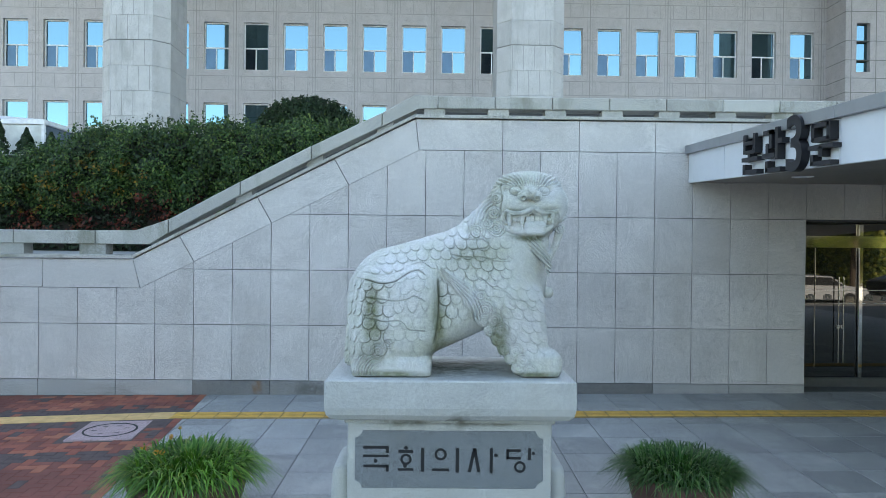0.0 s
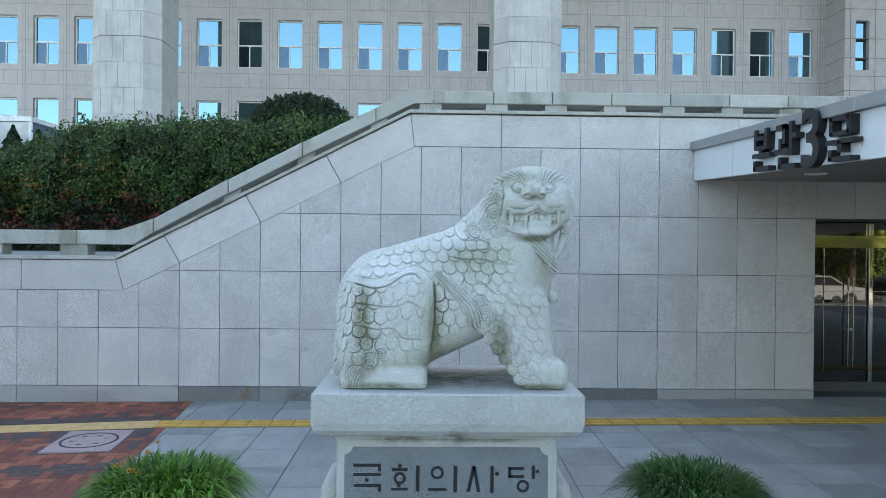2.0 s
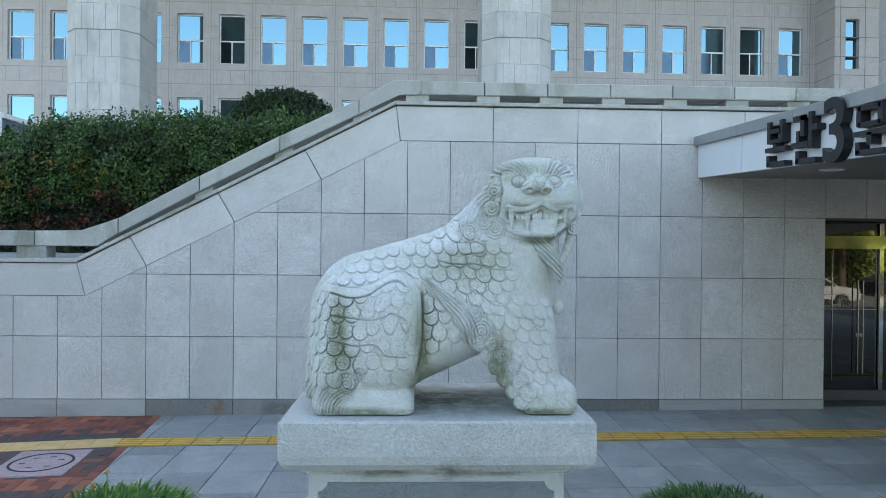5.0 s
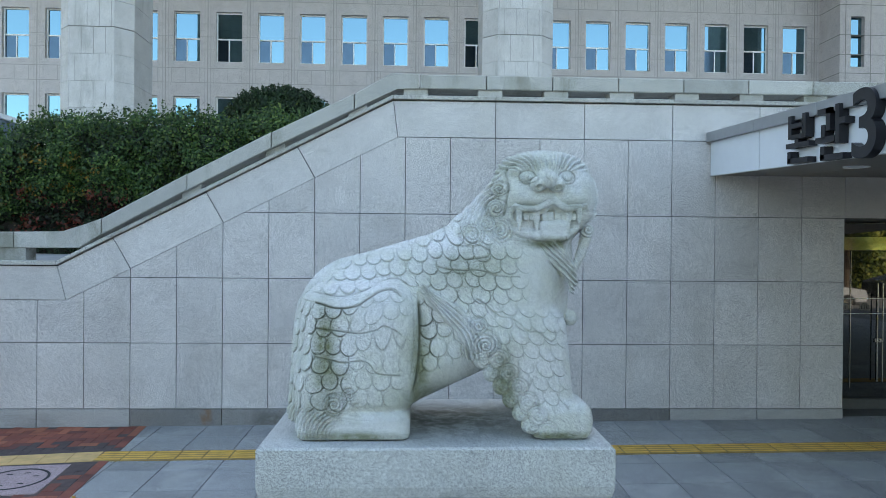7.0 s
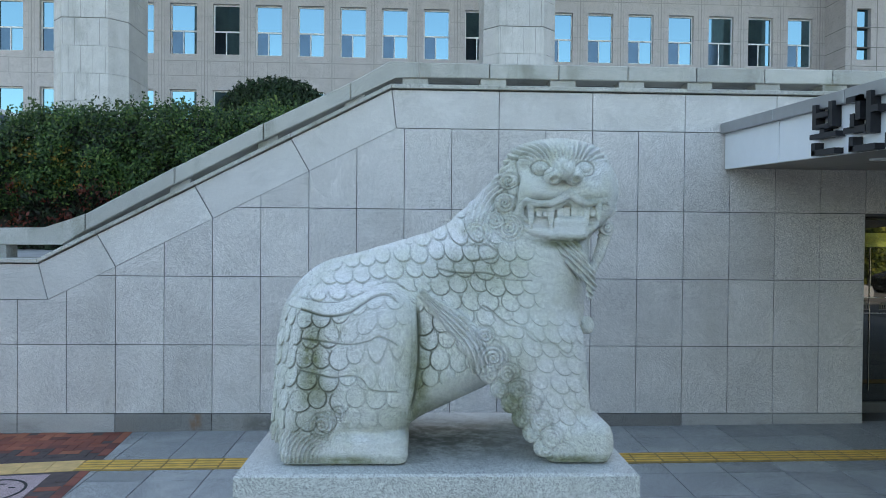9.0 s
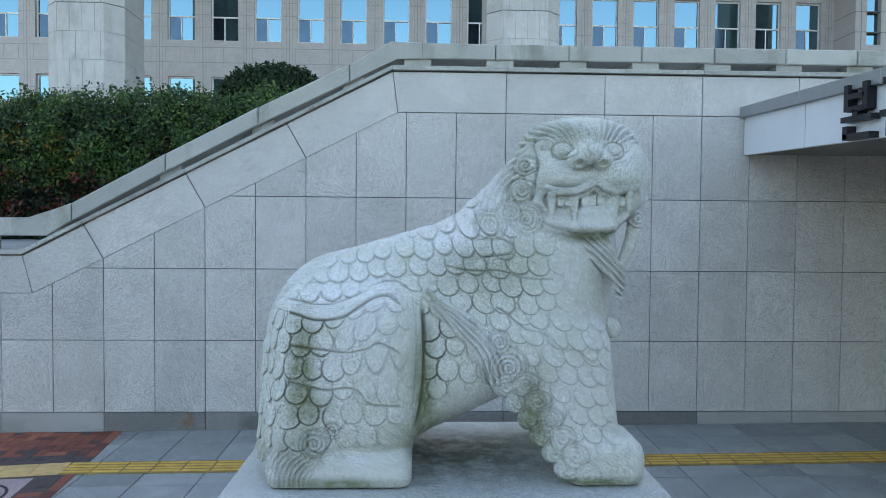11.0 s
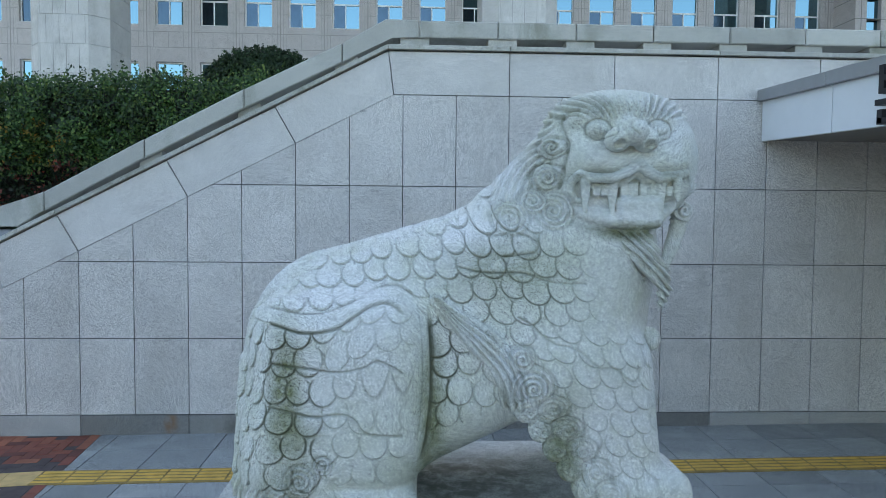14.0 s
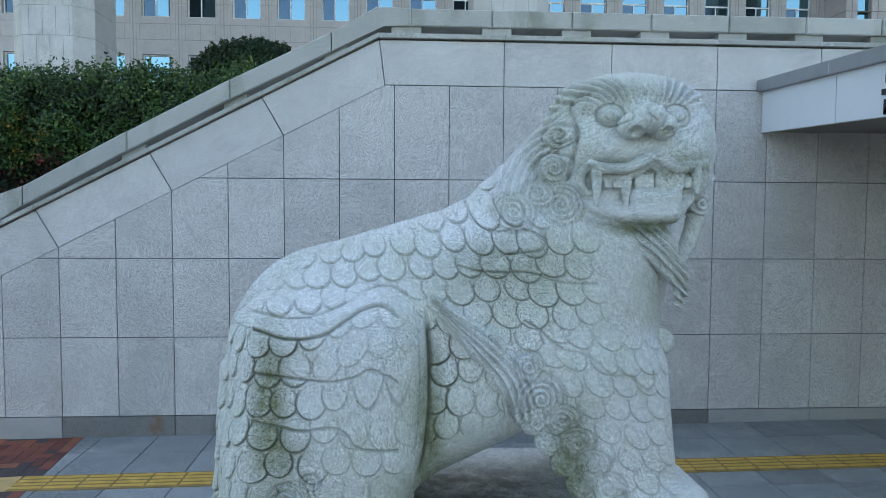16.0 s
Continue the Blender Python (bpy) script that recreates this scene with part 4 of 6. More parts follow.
plain_joint = plain("column_joint", (0.22, 0.22, 0.21), 0.9)
THRESH = plain("dark_threshold_stone", (0.09, 0.09, 0.088), 0.75)
FROST = plain("frosted_plastic", (0.62, 0.64, 0.62), 0.35, 0.0, 0.25, 1.5)
SCREEN = plain("screen_glass", (0.07, 0.105, 0.135), 0.12, 1.0, 0.1, 2.0)


def street_tree(x, y, h, seed):
    root = empty("street_tree", x, y, floor_z(0, -8) - 0.05, label="broad tree with yellow-green autumn leaves by the road", category="tree", group="trees along the road")
    rng = np.random.default_rng(seed)
    bm = bmesh.new()
    top = Vector((0, 0, h * 0.45))
    bmesh.ops.create_cone(bm, cap_ends=True, segments=10, radius1=0.22, radius2=0.13, depth=h * 0.47, matrix=Matrix.Translation((0, 0, h * 0.225)))
    for k in range(6):
        a = k * 1.05 + seed
        add_rod(bm, top - Vector((0, 0, 0.4)), top + Vector((math.cos(a) * h * 0.2, math.sin(a) * h * 0.2, h * 0.25)), 0.05, 6)
    part("trunk", bm, BARK, root)
    cs = []
    for k in range(16):
        d = rng.normal(0, 1, 3)
        d /= np.linalg.norm(d)
        c = np.array([0, 0, h * 0.62]) + d * np.array([h * 0.28, h * 0.28, h * 0.25])
        q = rng.normal(0, 1, (260, 3))
        cs.append(c + q / np.linalg.norm(q, axis=1, keepdims=True) * rng.uniform(0.5, 1.0, (260, 1)) * h * 0.15)
    pts = np.concatenate(cs)
    part("crown", leaf_cloud("crown", pts, pts - np.array([0, 0, h * 0.6]), 0.17, AUTUMN, 0.8, seed), AUTUMN, root)


def parked_car(x, y, paint, label):
    root = empty("parked_car", x, y, floor_z(0, -8) - 0.03, label=label, category="car", group="parked cars")
    side = [(-2.2, 0.35), (2.25, 0.35), (2.3, 0.62), (2.2, 0.86), (1.25, 0.98), (0.55, 1.40), (-0.9, 1.43), (-1.75, 1.08), (-2.25, 0.98), (-2.3, 0.6)]
    part("body", prism(side, -0.88, 0.88, 0.06), paint, root)
    glass = [(1.15, 0.98), (0.52, 1.35), (-0.85, 1.37), (-1.5, 1.02)]
    for y0, y1 in ((-0.892, -0.882), (0.882, 0.892)):
        part("side_window", prism(glass, y0, y1), DARK, root)
    for wx in (-1.4, 1.4):
        for wy in (-0.8, 0.8):
            bm = bmesh.new()
            add_rod(bm, (wx, wy - 0.11, 0.33), (wx, wy + 0.11, 0.33), 0.33, 20)
            tyre = part("wheel", bm, DARK, root)
            bm = bmesh.new()
            add_rod(bm, (wx, wy - 0.12, 0.33), (wx, wy + 0.12, 0.33), 0.2, 16)
            part("rim", bm, STEEL, tyre)


# Added wall, never in view, that dims the left of the forecourt.
def unseen_dimming_wall():
    root = empty("wall_west_unseen", kind="structure", label="plain grey unseen wall added to dim the left forecourt")
    part("wall_body", box(-15.6, -15.2, -12.0, 10.19, -0.6, 5.2, 0.02), FACADE, root)
    part("wall_coping", box(-15.65, -15.15, -12.05, 10.19, 5.202, 5.29, 0.01), CONCRETE, root)


def gap_filler_wall():
    """A made-up dark wall beyond the ramp that blackens the gap under the rail."""
    root = empty("wall_gap_filler", kind="structure", label="made-up dark wall filling the gap under the rail")
    part("wall_body", prism([(-4.1, 2.0), (14.3, 2.0), (14.3, 4.98), (-0.25, 4.98), (-4.1, 2.80)], 12.0, 12.25, 0.01), GAP_DARK, root)


unseen_dimming_wall()
gap_filler_wall()
stair_wall()
stone_rail()
ramp_and_terrace()
ground_sheet()
pave = paving()
brick_field(pave)
manhole()
canopy()
sign_letters()
glass_door()
building()
for cx in (-12.58, 4.14, 22.2):
    column(cx)
ivy_bank()
dome_tree()
marquee()
for i, (x, y, h) in enumerate(((12, -17, 8), (18, -19, 9), (24.5, -17, 8.5), (31, -20, 9), (38, -18, 9), (4, -20, 9), (-6, -18, 8.5), (-16, -20, 9), (-27, -18, 9))):
    street_tree(x, y, h, 40 + i)
hedge = empty("roadside_hedge", 0, 0, 0, label="sunlit yellow-green hedge beyond the road", category="hedge")
_r = np.random.default_rng(77)
_x = _r.uniform(2, 48, 22000)
_z = _r.uniform(0, 1, 22000)
_c = np.stack([_x, -20.0 + 0.9 * np.sqrt(np.clip(1 - (2 * _z - 1) ** 2, 0, 1)) * (0.8 + 0.4 * np.sin(2.1 * _x)) + _r.normal(0, 0.1, 22000), -0.4 + (4.3 + 0.7 * np.sin(0.9 * _x) + 0.4 * np.sin(2.7 * _x)) * _z], 1)
part("leaf_mass", leaf_cloud("leaf_mass", _c, np.array([0, 0.8, 0.5]), 0.13, AUTUMN, 0.8, 78), AUTUMN, hedge)
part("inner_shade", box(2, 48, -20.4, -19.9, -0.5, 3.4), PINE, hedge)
parked_car(17.6, -9.3, plain("silver_car_paint", (0.42, 0.43, 0.45), 0.2), "silver parked saloon car beside the road")
parked_car(25.5, -13.0, plain("black_car_paint", (0.02, 0.02, 0.022), 0.2), "black parked saloon car under the trees")
# ---- the stone guardian lion ----
ST_X, ST_Y = 0.036, 5.37


def smin(a, b, k):
    h = np.maximum(k - np.abs(a - b), 0) / k
    return np.minimum(a, b) - h * h * k * 0.25


class Solid:
    """A distance field put together from rounded forms; v is the depth from the middle plane, negative towards the forecourt."""

    def __init__(self, p):
        self.x, self.v, self.z = p
        self.d = np.full(self.x.shape, 9.0, np.float32)

    def _add(self, d, k, cut=False):
        self.d = -smin(-self.d, d, k) if cut else smin(self.d, d, k)

    def ell(self, c, r, k=0.05, lean=0.0, cut=False, roll=0.0):
        x, v, z = self.x - c[0], self.v - c[1], self.z - c[2]
        if lean:
            s, o = math.sin(radians(lean)), math.cos(radians(lean))
            x, z = x * o + z * s, z * o - x * s
        if roll:
            s, o = math.sin(radians(roll)), math.cos(radians(roll))
            v, z = v * o + z * s, z * o - v * s
        k0 = np.sqrt((x / r[0]) ** 2 + (v / r[1]) ** 2 + (z / r[2]) ** 2) + 1e-6
        k1 = np.sqrt((x / r[0] ** 2) ** 2 + (v / r[1] ** 2) ** 2 + (z / r[2] ** 2) ** 2) + 1e-6
        self._add(k0 * (k0 - 1) / k1, k, cut)

    def rod(self, a, b, ra, rb, k=0.05, cut=False):
        ba = [q - p for p, q in zip(a, b)]
        l2 = sum(q * q for q in ba)
        t = np.clip(((self.x - a[0]) * ba[0] + (self.v - a[1]) * ba[1] + (self.z - a[2]) * ba[2]) / l2, 0, 1)
        d = np.sqrt((self.x - a[0] - t * ba[0]) ** 2 + (self.v - a[1] - t * ba[1]) ** 2 + (self.z - a[2] - t * ba[2]) ** 2)
        self._add(d - (ra + (rb - ra) * t), k, cut)

    def block(self, c, half, r, k=0.05, lean=0.0, cut=False):
        x, v, z = self.x - c[0], self.v - c[1], self.z - c[2]
        if lean:
            s, o = math.sin(radians(lean)), math.cos(radians(lean))
            x, z = x * o + z * s, z * o - x * s
        q = [np.abs(w) - h + r for w, h in zip((x, v, z), half)]
        d = np.sqrt(sum(np.maximum(w, 0) ** 2 for w in q)) + np.minimum(np.maximum(np.maximum(q[0], q[1]), q[2]), 0) - r
        self._add(d, k, cut)

    def chain(self, pts, radii, k=0.02):
        for (a, b), (ra, rb) in zip(zip(pts, pts[1:]), zip(radii, radii[1:])):
            self.rod(a, b, ra, rb, k)


# two rows of curls down the back of the foreleg
RUFF = [(0.514 + 0.055 * i, 1.812 - 0.074 * i, 0.057) for i in range(6)] + [(0.600 + 0.056 * i, 1.822 - 0.080 * i, 0.054) for i in range(6)]


def lion_field(p):
    s = Solid(p)
    # trunk of the body
    s.rod((-0.20, 0, 2.03), (0.60, 0, 2.235), 0.355, 0.385, 0.05)
    s.ell((0.70, 0, 2.16), (0.375, 0.40, 0.44), 0.12)
    s.rod((0.03, 0, 1.77), (0.55, 0, 2.03), 0.26, 0.27, 0.10)
    s.rod((0.62, 0, 2.34), (0.84, -0.06, 2.66), 0.33, 0.27, 0.14)
    s.ell((-0.25, 0, 1.95), (0.34, 0.40, 0.36), 0.10)
    for side in (-1, 1):
        # haunch and hind foot
        s.block((-0.182, 0.262 * side, 1.87), (0.365, 0.195, 0.36), 0.185, 0.02, lean=-2)
        s.ell((-0.06, 0.33 * side, 1.98), (0.20, 0.14, 0.24), 0.08)
        s.block((-0.22, 0.275 * side, 1.68), (0.33, 0.19, 0.20), 0.13, 0.05)
        s.block((-0.36, 0.27 * side, 1.55), (0.185, 0.19, 0.20), 0.12, 0.04)
        s.block((-0.21, 0.295 * side, 1.435), (0.315, 0.175, 0.092), 0.062, 0.014)
        # belly
        s.rod((0.0, 0.14 * side, 1.735), (0.55, 0.14 * side, 1.99), 0.25, 0.25, 0.06)
        # shoulder, foreleg and paw
        s.ell((0.65, 0.27 * side, 2.06), (0.28, 0.19, 0.34), 0.05, lean=-12)
        s.rod((0.70, 0.275 * side, 1.93), (0.895, 0.295 * side, 1.50), 0.225, 0.14, 0.06)
        s.rod((0.86, 0.27 * side, 1.95), (0.935, 0.29 * side, 1.55), 0.16, 0.12, 0.06)
        s.block((0.962, 0.30 * side, 1.465), (0.175, 0.165, 0.11), 0.07, 0.04)
        for i in range(3):
            s.ell((1.08, (0.20 + 0.1 * i) * side, 1.465), (0.065, 0.055, 0.095), 0.015)
        # ruff of curls down the back of the foreleg
        for cx, cz, r in RUFF:
            s.ell((cx, 0.405 * side, cz), (r, 0.045, r * 0.92), 0.012, lean=50)
        # flame of hair swept back from the elbow
        s.ell((0.522, 0.440 * side, 1.905), (0.072, 0.04, 0.072), 0.01)
        s.ell((0.483, 0.435 * side, 2.005), (0.042, 0.034, 0.042), 0.01)
        s.chain([(0.485, 0.42 * side, 1.84), (0.45, 0.41 * side, 1.95), (0.34, 0.40 * side, 2.065), (0.17, 0.385 * side, 2.21)], (0.045, 0.05, 0.045, 0.02), 0.04)
        # curls above the hind foot
        s.ell((-0.31, 0.452 * side, 1.565), (0.07, 0.035, 0.075), 0.01)
        s.ell((-0.215, 0.452 * side, 1.615), (0.05, 0.03, 0.05), 0.01)
        s.chain([(-0.48, 0.40 * side, 1.42), (-0.39, 0.44 * side, 1.50), (-0.33, 0.452 * side, 1.60)], (0.05, 0.045, 0.03), 0.02)
    # tail lying against the rump
    for i in range(5):
        s.rod((-0.53, -0.28 + 0.14 * i, 1.96), (-0.555, -0.28 + 0.14 * i, 1.48), 0.045, 0.05, 0.03)
    s.ell((-0.535, 0, 1.88), (0.08, 0.16, 0.24), 0.05)
    # full throat and chest under the chin
    s.ell((0.79, -0.15, 2.38), (0.27, 0.255, 0.27), 0.10)
    # bell on the chest
    s.ell((1.075, -0.10, 2.02), (0.045, 0.05, 0.05), 0.006)
    # head
    s.x = s.x - np.float32(0.014)
    s.ell((0.900, -0.12, 2.755), (0.308, 0.33, 0.248), 0.08)
    s.block((0.876, -0.225, 2.732), (0.255, 0.185, 0.188), 0.11, 0.05)
    s.ell((0.865, -0.17, 2.925), (0.245, 0.26, 0.095), 0.06)
    s.ell((0.86, -0.30, 2.535), (0.165, 0.15, 0.07), 0.04)
    # muzzle, brows, eyes
    s.x, s.z = s.x - np.float32(0.024), s.z - np.float32(0.016)
    s.ell((0.85, -0.395, 2.715), (0.205, 0.072, 0.058), 0.03)
    for ex, bx in ((0.718, -1), (0.940, 1)):
        s.ell((ex + 0.01 * bx, -0.365, 2.880), (0.09, 0.05, 0.03), 0.035, lean=-12 * bx)
        s.ell((ex, -0.386, 2.828), (0.048, 0.060, 0.036), 0.002)
        s.ell((ex + 0.04 * bx, -0.345, 2.735), (0.08, 0.08, 0.085), 0.03)
    s.rod((0.824, -0.43, 2.82), (0.832, -0.36, 2.90), 0.042, 0.035, 0.015)
    s.ell((0.824, -0.495, 2.812), (0.050, 0.066, 0.050), 0.004)
    for nx in (0.770, 0.874):
        s.ell((nx, -0.480, 2.786), (0.046, 0.060, 0.044), 0.003)
    for nx in (0.768, 0.873):
        s.ell((nx, -0.530, 2.764), (0.020, 0.036, 0.016), 0.003, cut=True)
    # mouth: hollow, lips, teeth
    s.block((0.85, -0.47, 2.592), (0.200, 0.068, 0.064), 0.03, 0.008, cut=True)
    s.block((0.872, -0.394, 2.528), (0.088, 0.062, 0.060), 0.032, 0.006)
    for i in range(4):
        s.block((0.816 + 0.036 * i, -0.395, 2.612), (0.0165, 0.035, 0.024), 0.006, 0.002)
    for x0 in (0.711, 0.742, 0.983):
        s.block((x0, -0.400, 2.606), (0.014, 0.03, 0.020), 0.006, 0.002)
    for fx, top, length, r in ((0.671, 2.635, 0.105, 0.021), (0.770, 2.64, 0.113, 0.024), (0.950, 2.64, 0.105, 0.022), (1.012, 2.64, 0.068, 0.018)):
        s.rod((fx, -0.428, top), (fx, -0.432, top - length), r, 0.008, 0.003)
    lip = [(0.676, -0.395, 2.568), (0.640, -0.395, 2.572), (0.622, -0.40, 2.60), (0.624, -0.408, 2.64), (0.650, -0.425, 2.664), (0.694, -0.448, 2.650), (0.761, -0.458, 2.650), (0.816, -0.462, 2.672), (0.857, -0.464, 2.700),
           (0.892, -0.462, 2.672), (0.939, -0.452, 2.653), (1.009, -0.425, 2.662), (1.050, -0.40, 2.672), (1.078, -0.37, 2.64)]
    s.chain(lip, (0.010, 0.013, 0.015, 0.016, 0.017, 0.018, 0.018, 0.018, 0.019, 0.018, 0.018, 0.017, 0.016, 0.012), 0.004)
    s.chain([(a, b + 0.035, e - 0.022) for a, b, e in lip[5:12]], (0.018,) * 7, 0.006)
    s.chain([(0.635, -0.355, 2.532), (0.69, -0.385, 2.518), (0.775, -0.41, 2.500), (0.868, -0.422, 2.494), (0.955, -0.402, 2.518), (1.01, -0.375, 2.55)], (0.020, 0.024, 0.028, 0.030, 0.026, 0.018), 0.008)
    s.x, s.z = s.x + np.float32(0.024), s.z + np.float32(0.016)
    # mane curls
    for x, v, z, r in ((0.596, -0.28, 2.546, 0.066), (0.580, -0.265, 2.675, 0.050), (0.598, -0.25, 2.790, 0.040), (0.535, -0.24, 2.575, 0.035), (0.625, -0.22, 2.83, 0.035),
                       (1.125, -0.25, 2.555, 0.042), (1.135, -0.24, 2.65, 0.046), (1.14, -0.18, 2.76, 0.046), (0.44, -0.20, 2.50, 0.06), (0.48, -0.26, 2.555, 0.03)):
        s.ell((x, v, z), (r, r * 0.8, r), 0.008)
    s.rod((0.68, -0.20, 2.88), (0.565, -0.08, 2.66), 0.08, 0.09, 0.05)
    s.rod((0.60, -0.06, 2.74), (0.42, -0.03, 2.57), 0.09, 0.08, 0.05)
    s.chain([(0.70, -0.24, 2.92), (0.62, -0.245, 2.82), (0.575, -0.23, 2.73)], (0.03, 0.035, 0.02), 0.012)
    # beard and the hair lock beside it
    s.chain([(0.885, -0.375, 2.475), (0.928, -0.395, 2.40), (0.985, -0.385, 2.325), (1.020, -0.36, 2.26), (1.018, -0.345, 2.19)], (0.056, 0.048, 0.036, 0.024, 0.010), 0.012)
    s.chain([(1.12, -0.24, 2.51), (1.095, -0.24, 2.42), (1.04, -0.25, 2.30)], (0.035, 0.026, 0.02), 0.02)
    s.x = s.x + np.float32(0.014)
    # flat soles
    s.d = np.maximum(s.d, 1.372 - s.z)
    return s.d


def surface_net(field, low, high, h):
    """Quads along the zero level of a field sampled on a grid."""
    n = [int(math.ceil((b - a) / h)) + 1 for a, b in zip(low, high)]
    axes = [np.float32(a) + np.float32(h) * np.arange(m, dtype=np.float32) for a, m in zip(low, n)]
    f = np.empty(n, np.float32)
    step = 24
    for i in range(0, n[0], step):
        grid = np.meshgrid(axes[0][i:i + step], axes[1], axes[2], indexing="ij")
        f[i:i + step] = field(grid)
    inside = f < 0
    corners = [(a, b, c) for a in (0, 1) for b in (0, 1) for c in (0, 1)]
    cut = [slice(0, -1), slice(1, None)]
    count = sum(inside[cut[a], cut[b], cut[c]].astype(np.int8) for a, b, c in corners)
    cells = np.argwhere((count > 0) & (count < 8))
    index = -np.ones([m - 1 for m in n], np.int64)
    index[tuple(cells.T)] = np.arange(len(cells))
    total, hits = np.zeros((len(cells), 3)), np.zeros(len(cells))
    for a in corners:
        for axis in range(3):
            if a[axis]:
                continue
            b = list(a)
            b[axis] = 1
            fa, fb = f[tuple((cells + a).T)], f[tuple((cells + b).T)]
            ok = (fa < 0) != (fb < 0)
            t = np.where(ok, fa / np.where(ok, fa - fb, 1), 0)
            place = np.array(a, float) + np.outer(t, np.eye(3)[axis])
            total += place * ok[:, None]
            hits += ok
    verts = (cells + total / hits[:, None]) * h + np.array(low)
    quads = []
    for axis in range(3):
        o1, o2 = [k for k in range(3) if k != axis]
        sl_a, sl_b = [slice(None)] * 3, [slice(None)] * 3
        sl_a[axis], sl_b[axis] = slice(0, -1), slice(1, None)
        change = inside[tuple(sl_a)] != inside[tuple(sl_b)]
        at = np.argwhere(change)
        at = at[(at[:, o1] > 0) & (at[:, o2] > 0) & (at[:, o1] < n[o1] - 1) & (at[:, o2] < n[o2] - 1)]
        e1, e2 = np.eye(3, dtype=int)[o1], np.eye(3, dtype=int)[o2]
        q = np.stack([index[tuple((at - e1 - e2).T)], index[tuple((at - e2).T)], index[tuple(at.T)], index[tuple((at - e1).T)]], 1)
        flip = inside[tuple(at.T)] ^ (axis == 1)
        q[~flip] = q[~flip][:, ::-1]
        quads.append(q)
    return verts, np.concatenate(quads)


def split_quads(verts, quads):
    """Each quad into four."""
    pairs = np.sort(np.stack([quads, np.roll(quads, -1, 1)], 2).reshape(-1, 2), 1)
    key = pairs[:, 0] * (len(verts) + 1) + pairs[:, 1]
    uniq, first, inv = np.unique(key, return_index=True, return_inverse=True)
    mids = verts[pairs[first]].mean(1)
    cent = verts[quads].mean(1)
    m = inv.reshape(-1, 4) + len(verts)
    c = np.arange(len(quads)) + len(verts) + len(mids)
    out = [np.stack([quads[:, k], m[:, k], c, m[:, k - 1]], 1) for k in range(4)]
    return np.concatenate([verts, mids, cent]), np.concatenate(out)


def field_normal(field, p, e=0.004):
    g = []
    for axis in range(3):
        d = np.zeros(3)
        d[axis] = e
        g.append(field((p + d).T.astype(np.float32)) - field((p - d).T.astype(np.float32)))
    g = np.stack(g, 1).astype(float)
    return g / (np.linalg.norm(g, axis=1, keepdims=True) + 1e-9)


def step(a, b, x):
    t = np.clip((x - a) / (b - a), 0, 1)
    return t * t * (3 - 2 * t)


def scale_relief(u, w, pitch, rise, radius, seed, tall=1.0):
    """Overlapping round scales on a staggered net in the plane (u, w), each row lying over the one below; gives height and the line under each free edge."""
    best, rim = np.zeros_like(u), np.zeros_like(u)
    row0 = np.floor(w / rise)
    for dj in (-2, -1, 0, 1, 2):
        j = row0 + dj
        shift = 0.5 * np.mod(j, 2)
        col0 = np.floor(u / pitch - shift)
        for di in (-1, 0, 1, 2):
            i = col0 + di
            h1 = np.mod(np.sin(i * 127.1 + j * 311.7 + seed) * 43758.5453, 1.0)
            h2 = np.mod(np.sin(i * 269.5 + j * 183.3 + seed) * 24634.6345, 1.0)
            cu = (i + shift + 0.28 * (h1 - 0.5)) * pitch
            cw = (j + 0.28 * (h2 - 0.5)) * rise
            r = radius * (0.90 + 0.20 * np.mod(h1 * 7.0, 1.0))
            du, dw = (u - cu) / r, (w - cw) / (r * tall)
            d = np.hypot(du, dw)
            cover = 1 - step(0.955, 1.015, d)
            h = 0.40 - 0.45 * dw - 0.22 * d * d
            best = best * (1 - cover) + h * cover
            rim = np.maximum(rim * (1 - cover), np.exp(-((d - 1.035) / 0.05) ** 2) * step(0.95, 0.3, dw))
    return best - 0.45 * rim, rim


def groove(x, z, pts, width):
    """1 along a polyline in the side view, falling off within the width."""
    q = np.array(pts)
    reach = 4 * width
    near = (x > q[:, 0].min() - reach) & (x < q[:, 0].max() + reach) & (z > q[:, 1].min() - reach) & (z < q[:, 1].max() + reach)
    px, pz = x[near], z[near]
    d = np.full_like(px, 9.0)
    for (ax, az), (bx, bz) in zip(pts, pts[1:]):
        ux, uz = bx - ax, bz - az
        t = np.clip(((px - ax) * ux + (pz - az) * uz) / (ux * ux + uz * uz), 0, 1)
        d = np.minimum(d, np.hypot(px - ax - t * ux, pz - az - t * uz))
    out = np.zeros_like(x)
    out[near] = np.exp(-(d / width) ** 2)
    return out


def curve(pts, steps=8):
    """A smooth run through the given points."""
    out = []
    q = [pts[0], *pts, pts[-1]]
    for a, b, c, d in zip(q, q[1:], q[2:], q[3:]):
        for k in range(steps):
            t = k / steps
            out.append(tuple(0.5 * (2 * b[m] + (c[m] - a[m]) * t + (2 * a[m] - 5 * b[m] + 4 * c[m] - d[m]) * t * t + (3 * b[m] - a[m] - 3 * c[m] + d[m]) * t ** 3) for m in (0, 1)))
    return out + [pts[-1]]


def run_at(x, pts):
    """The height of a smooth run through the points, at x."""
    q = np.array(curve(pts))
    return np.interp(x, q[:, 0], q[:, 1])


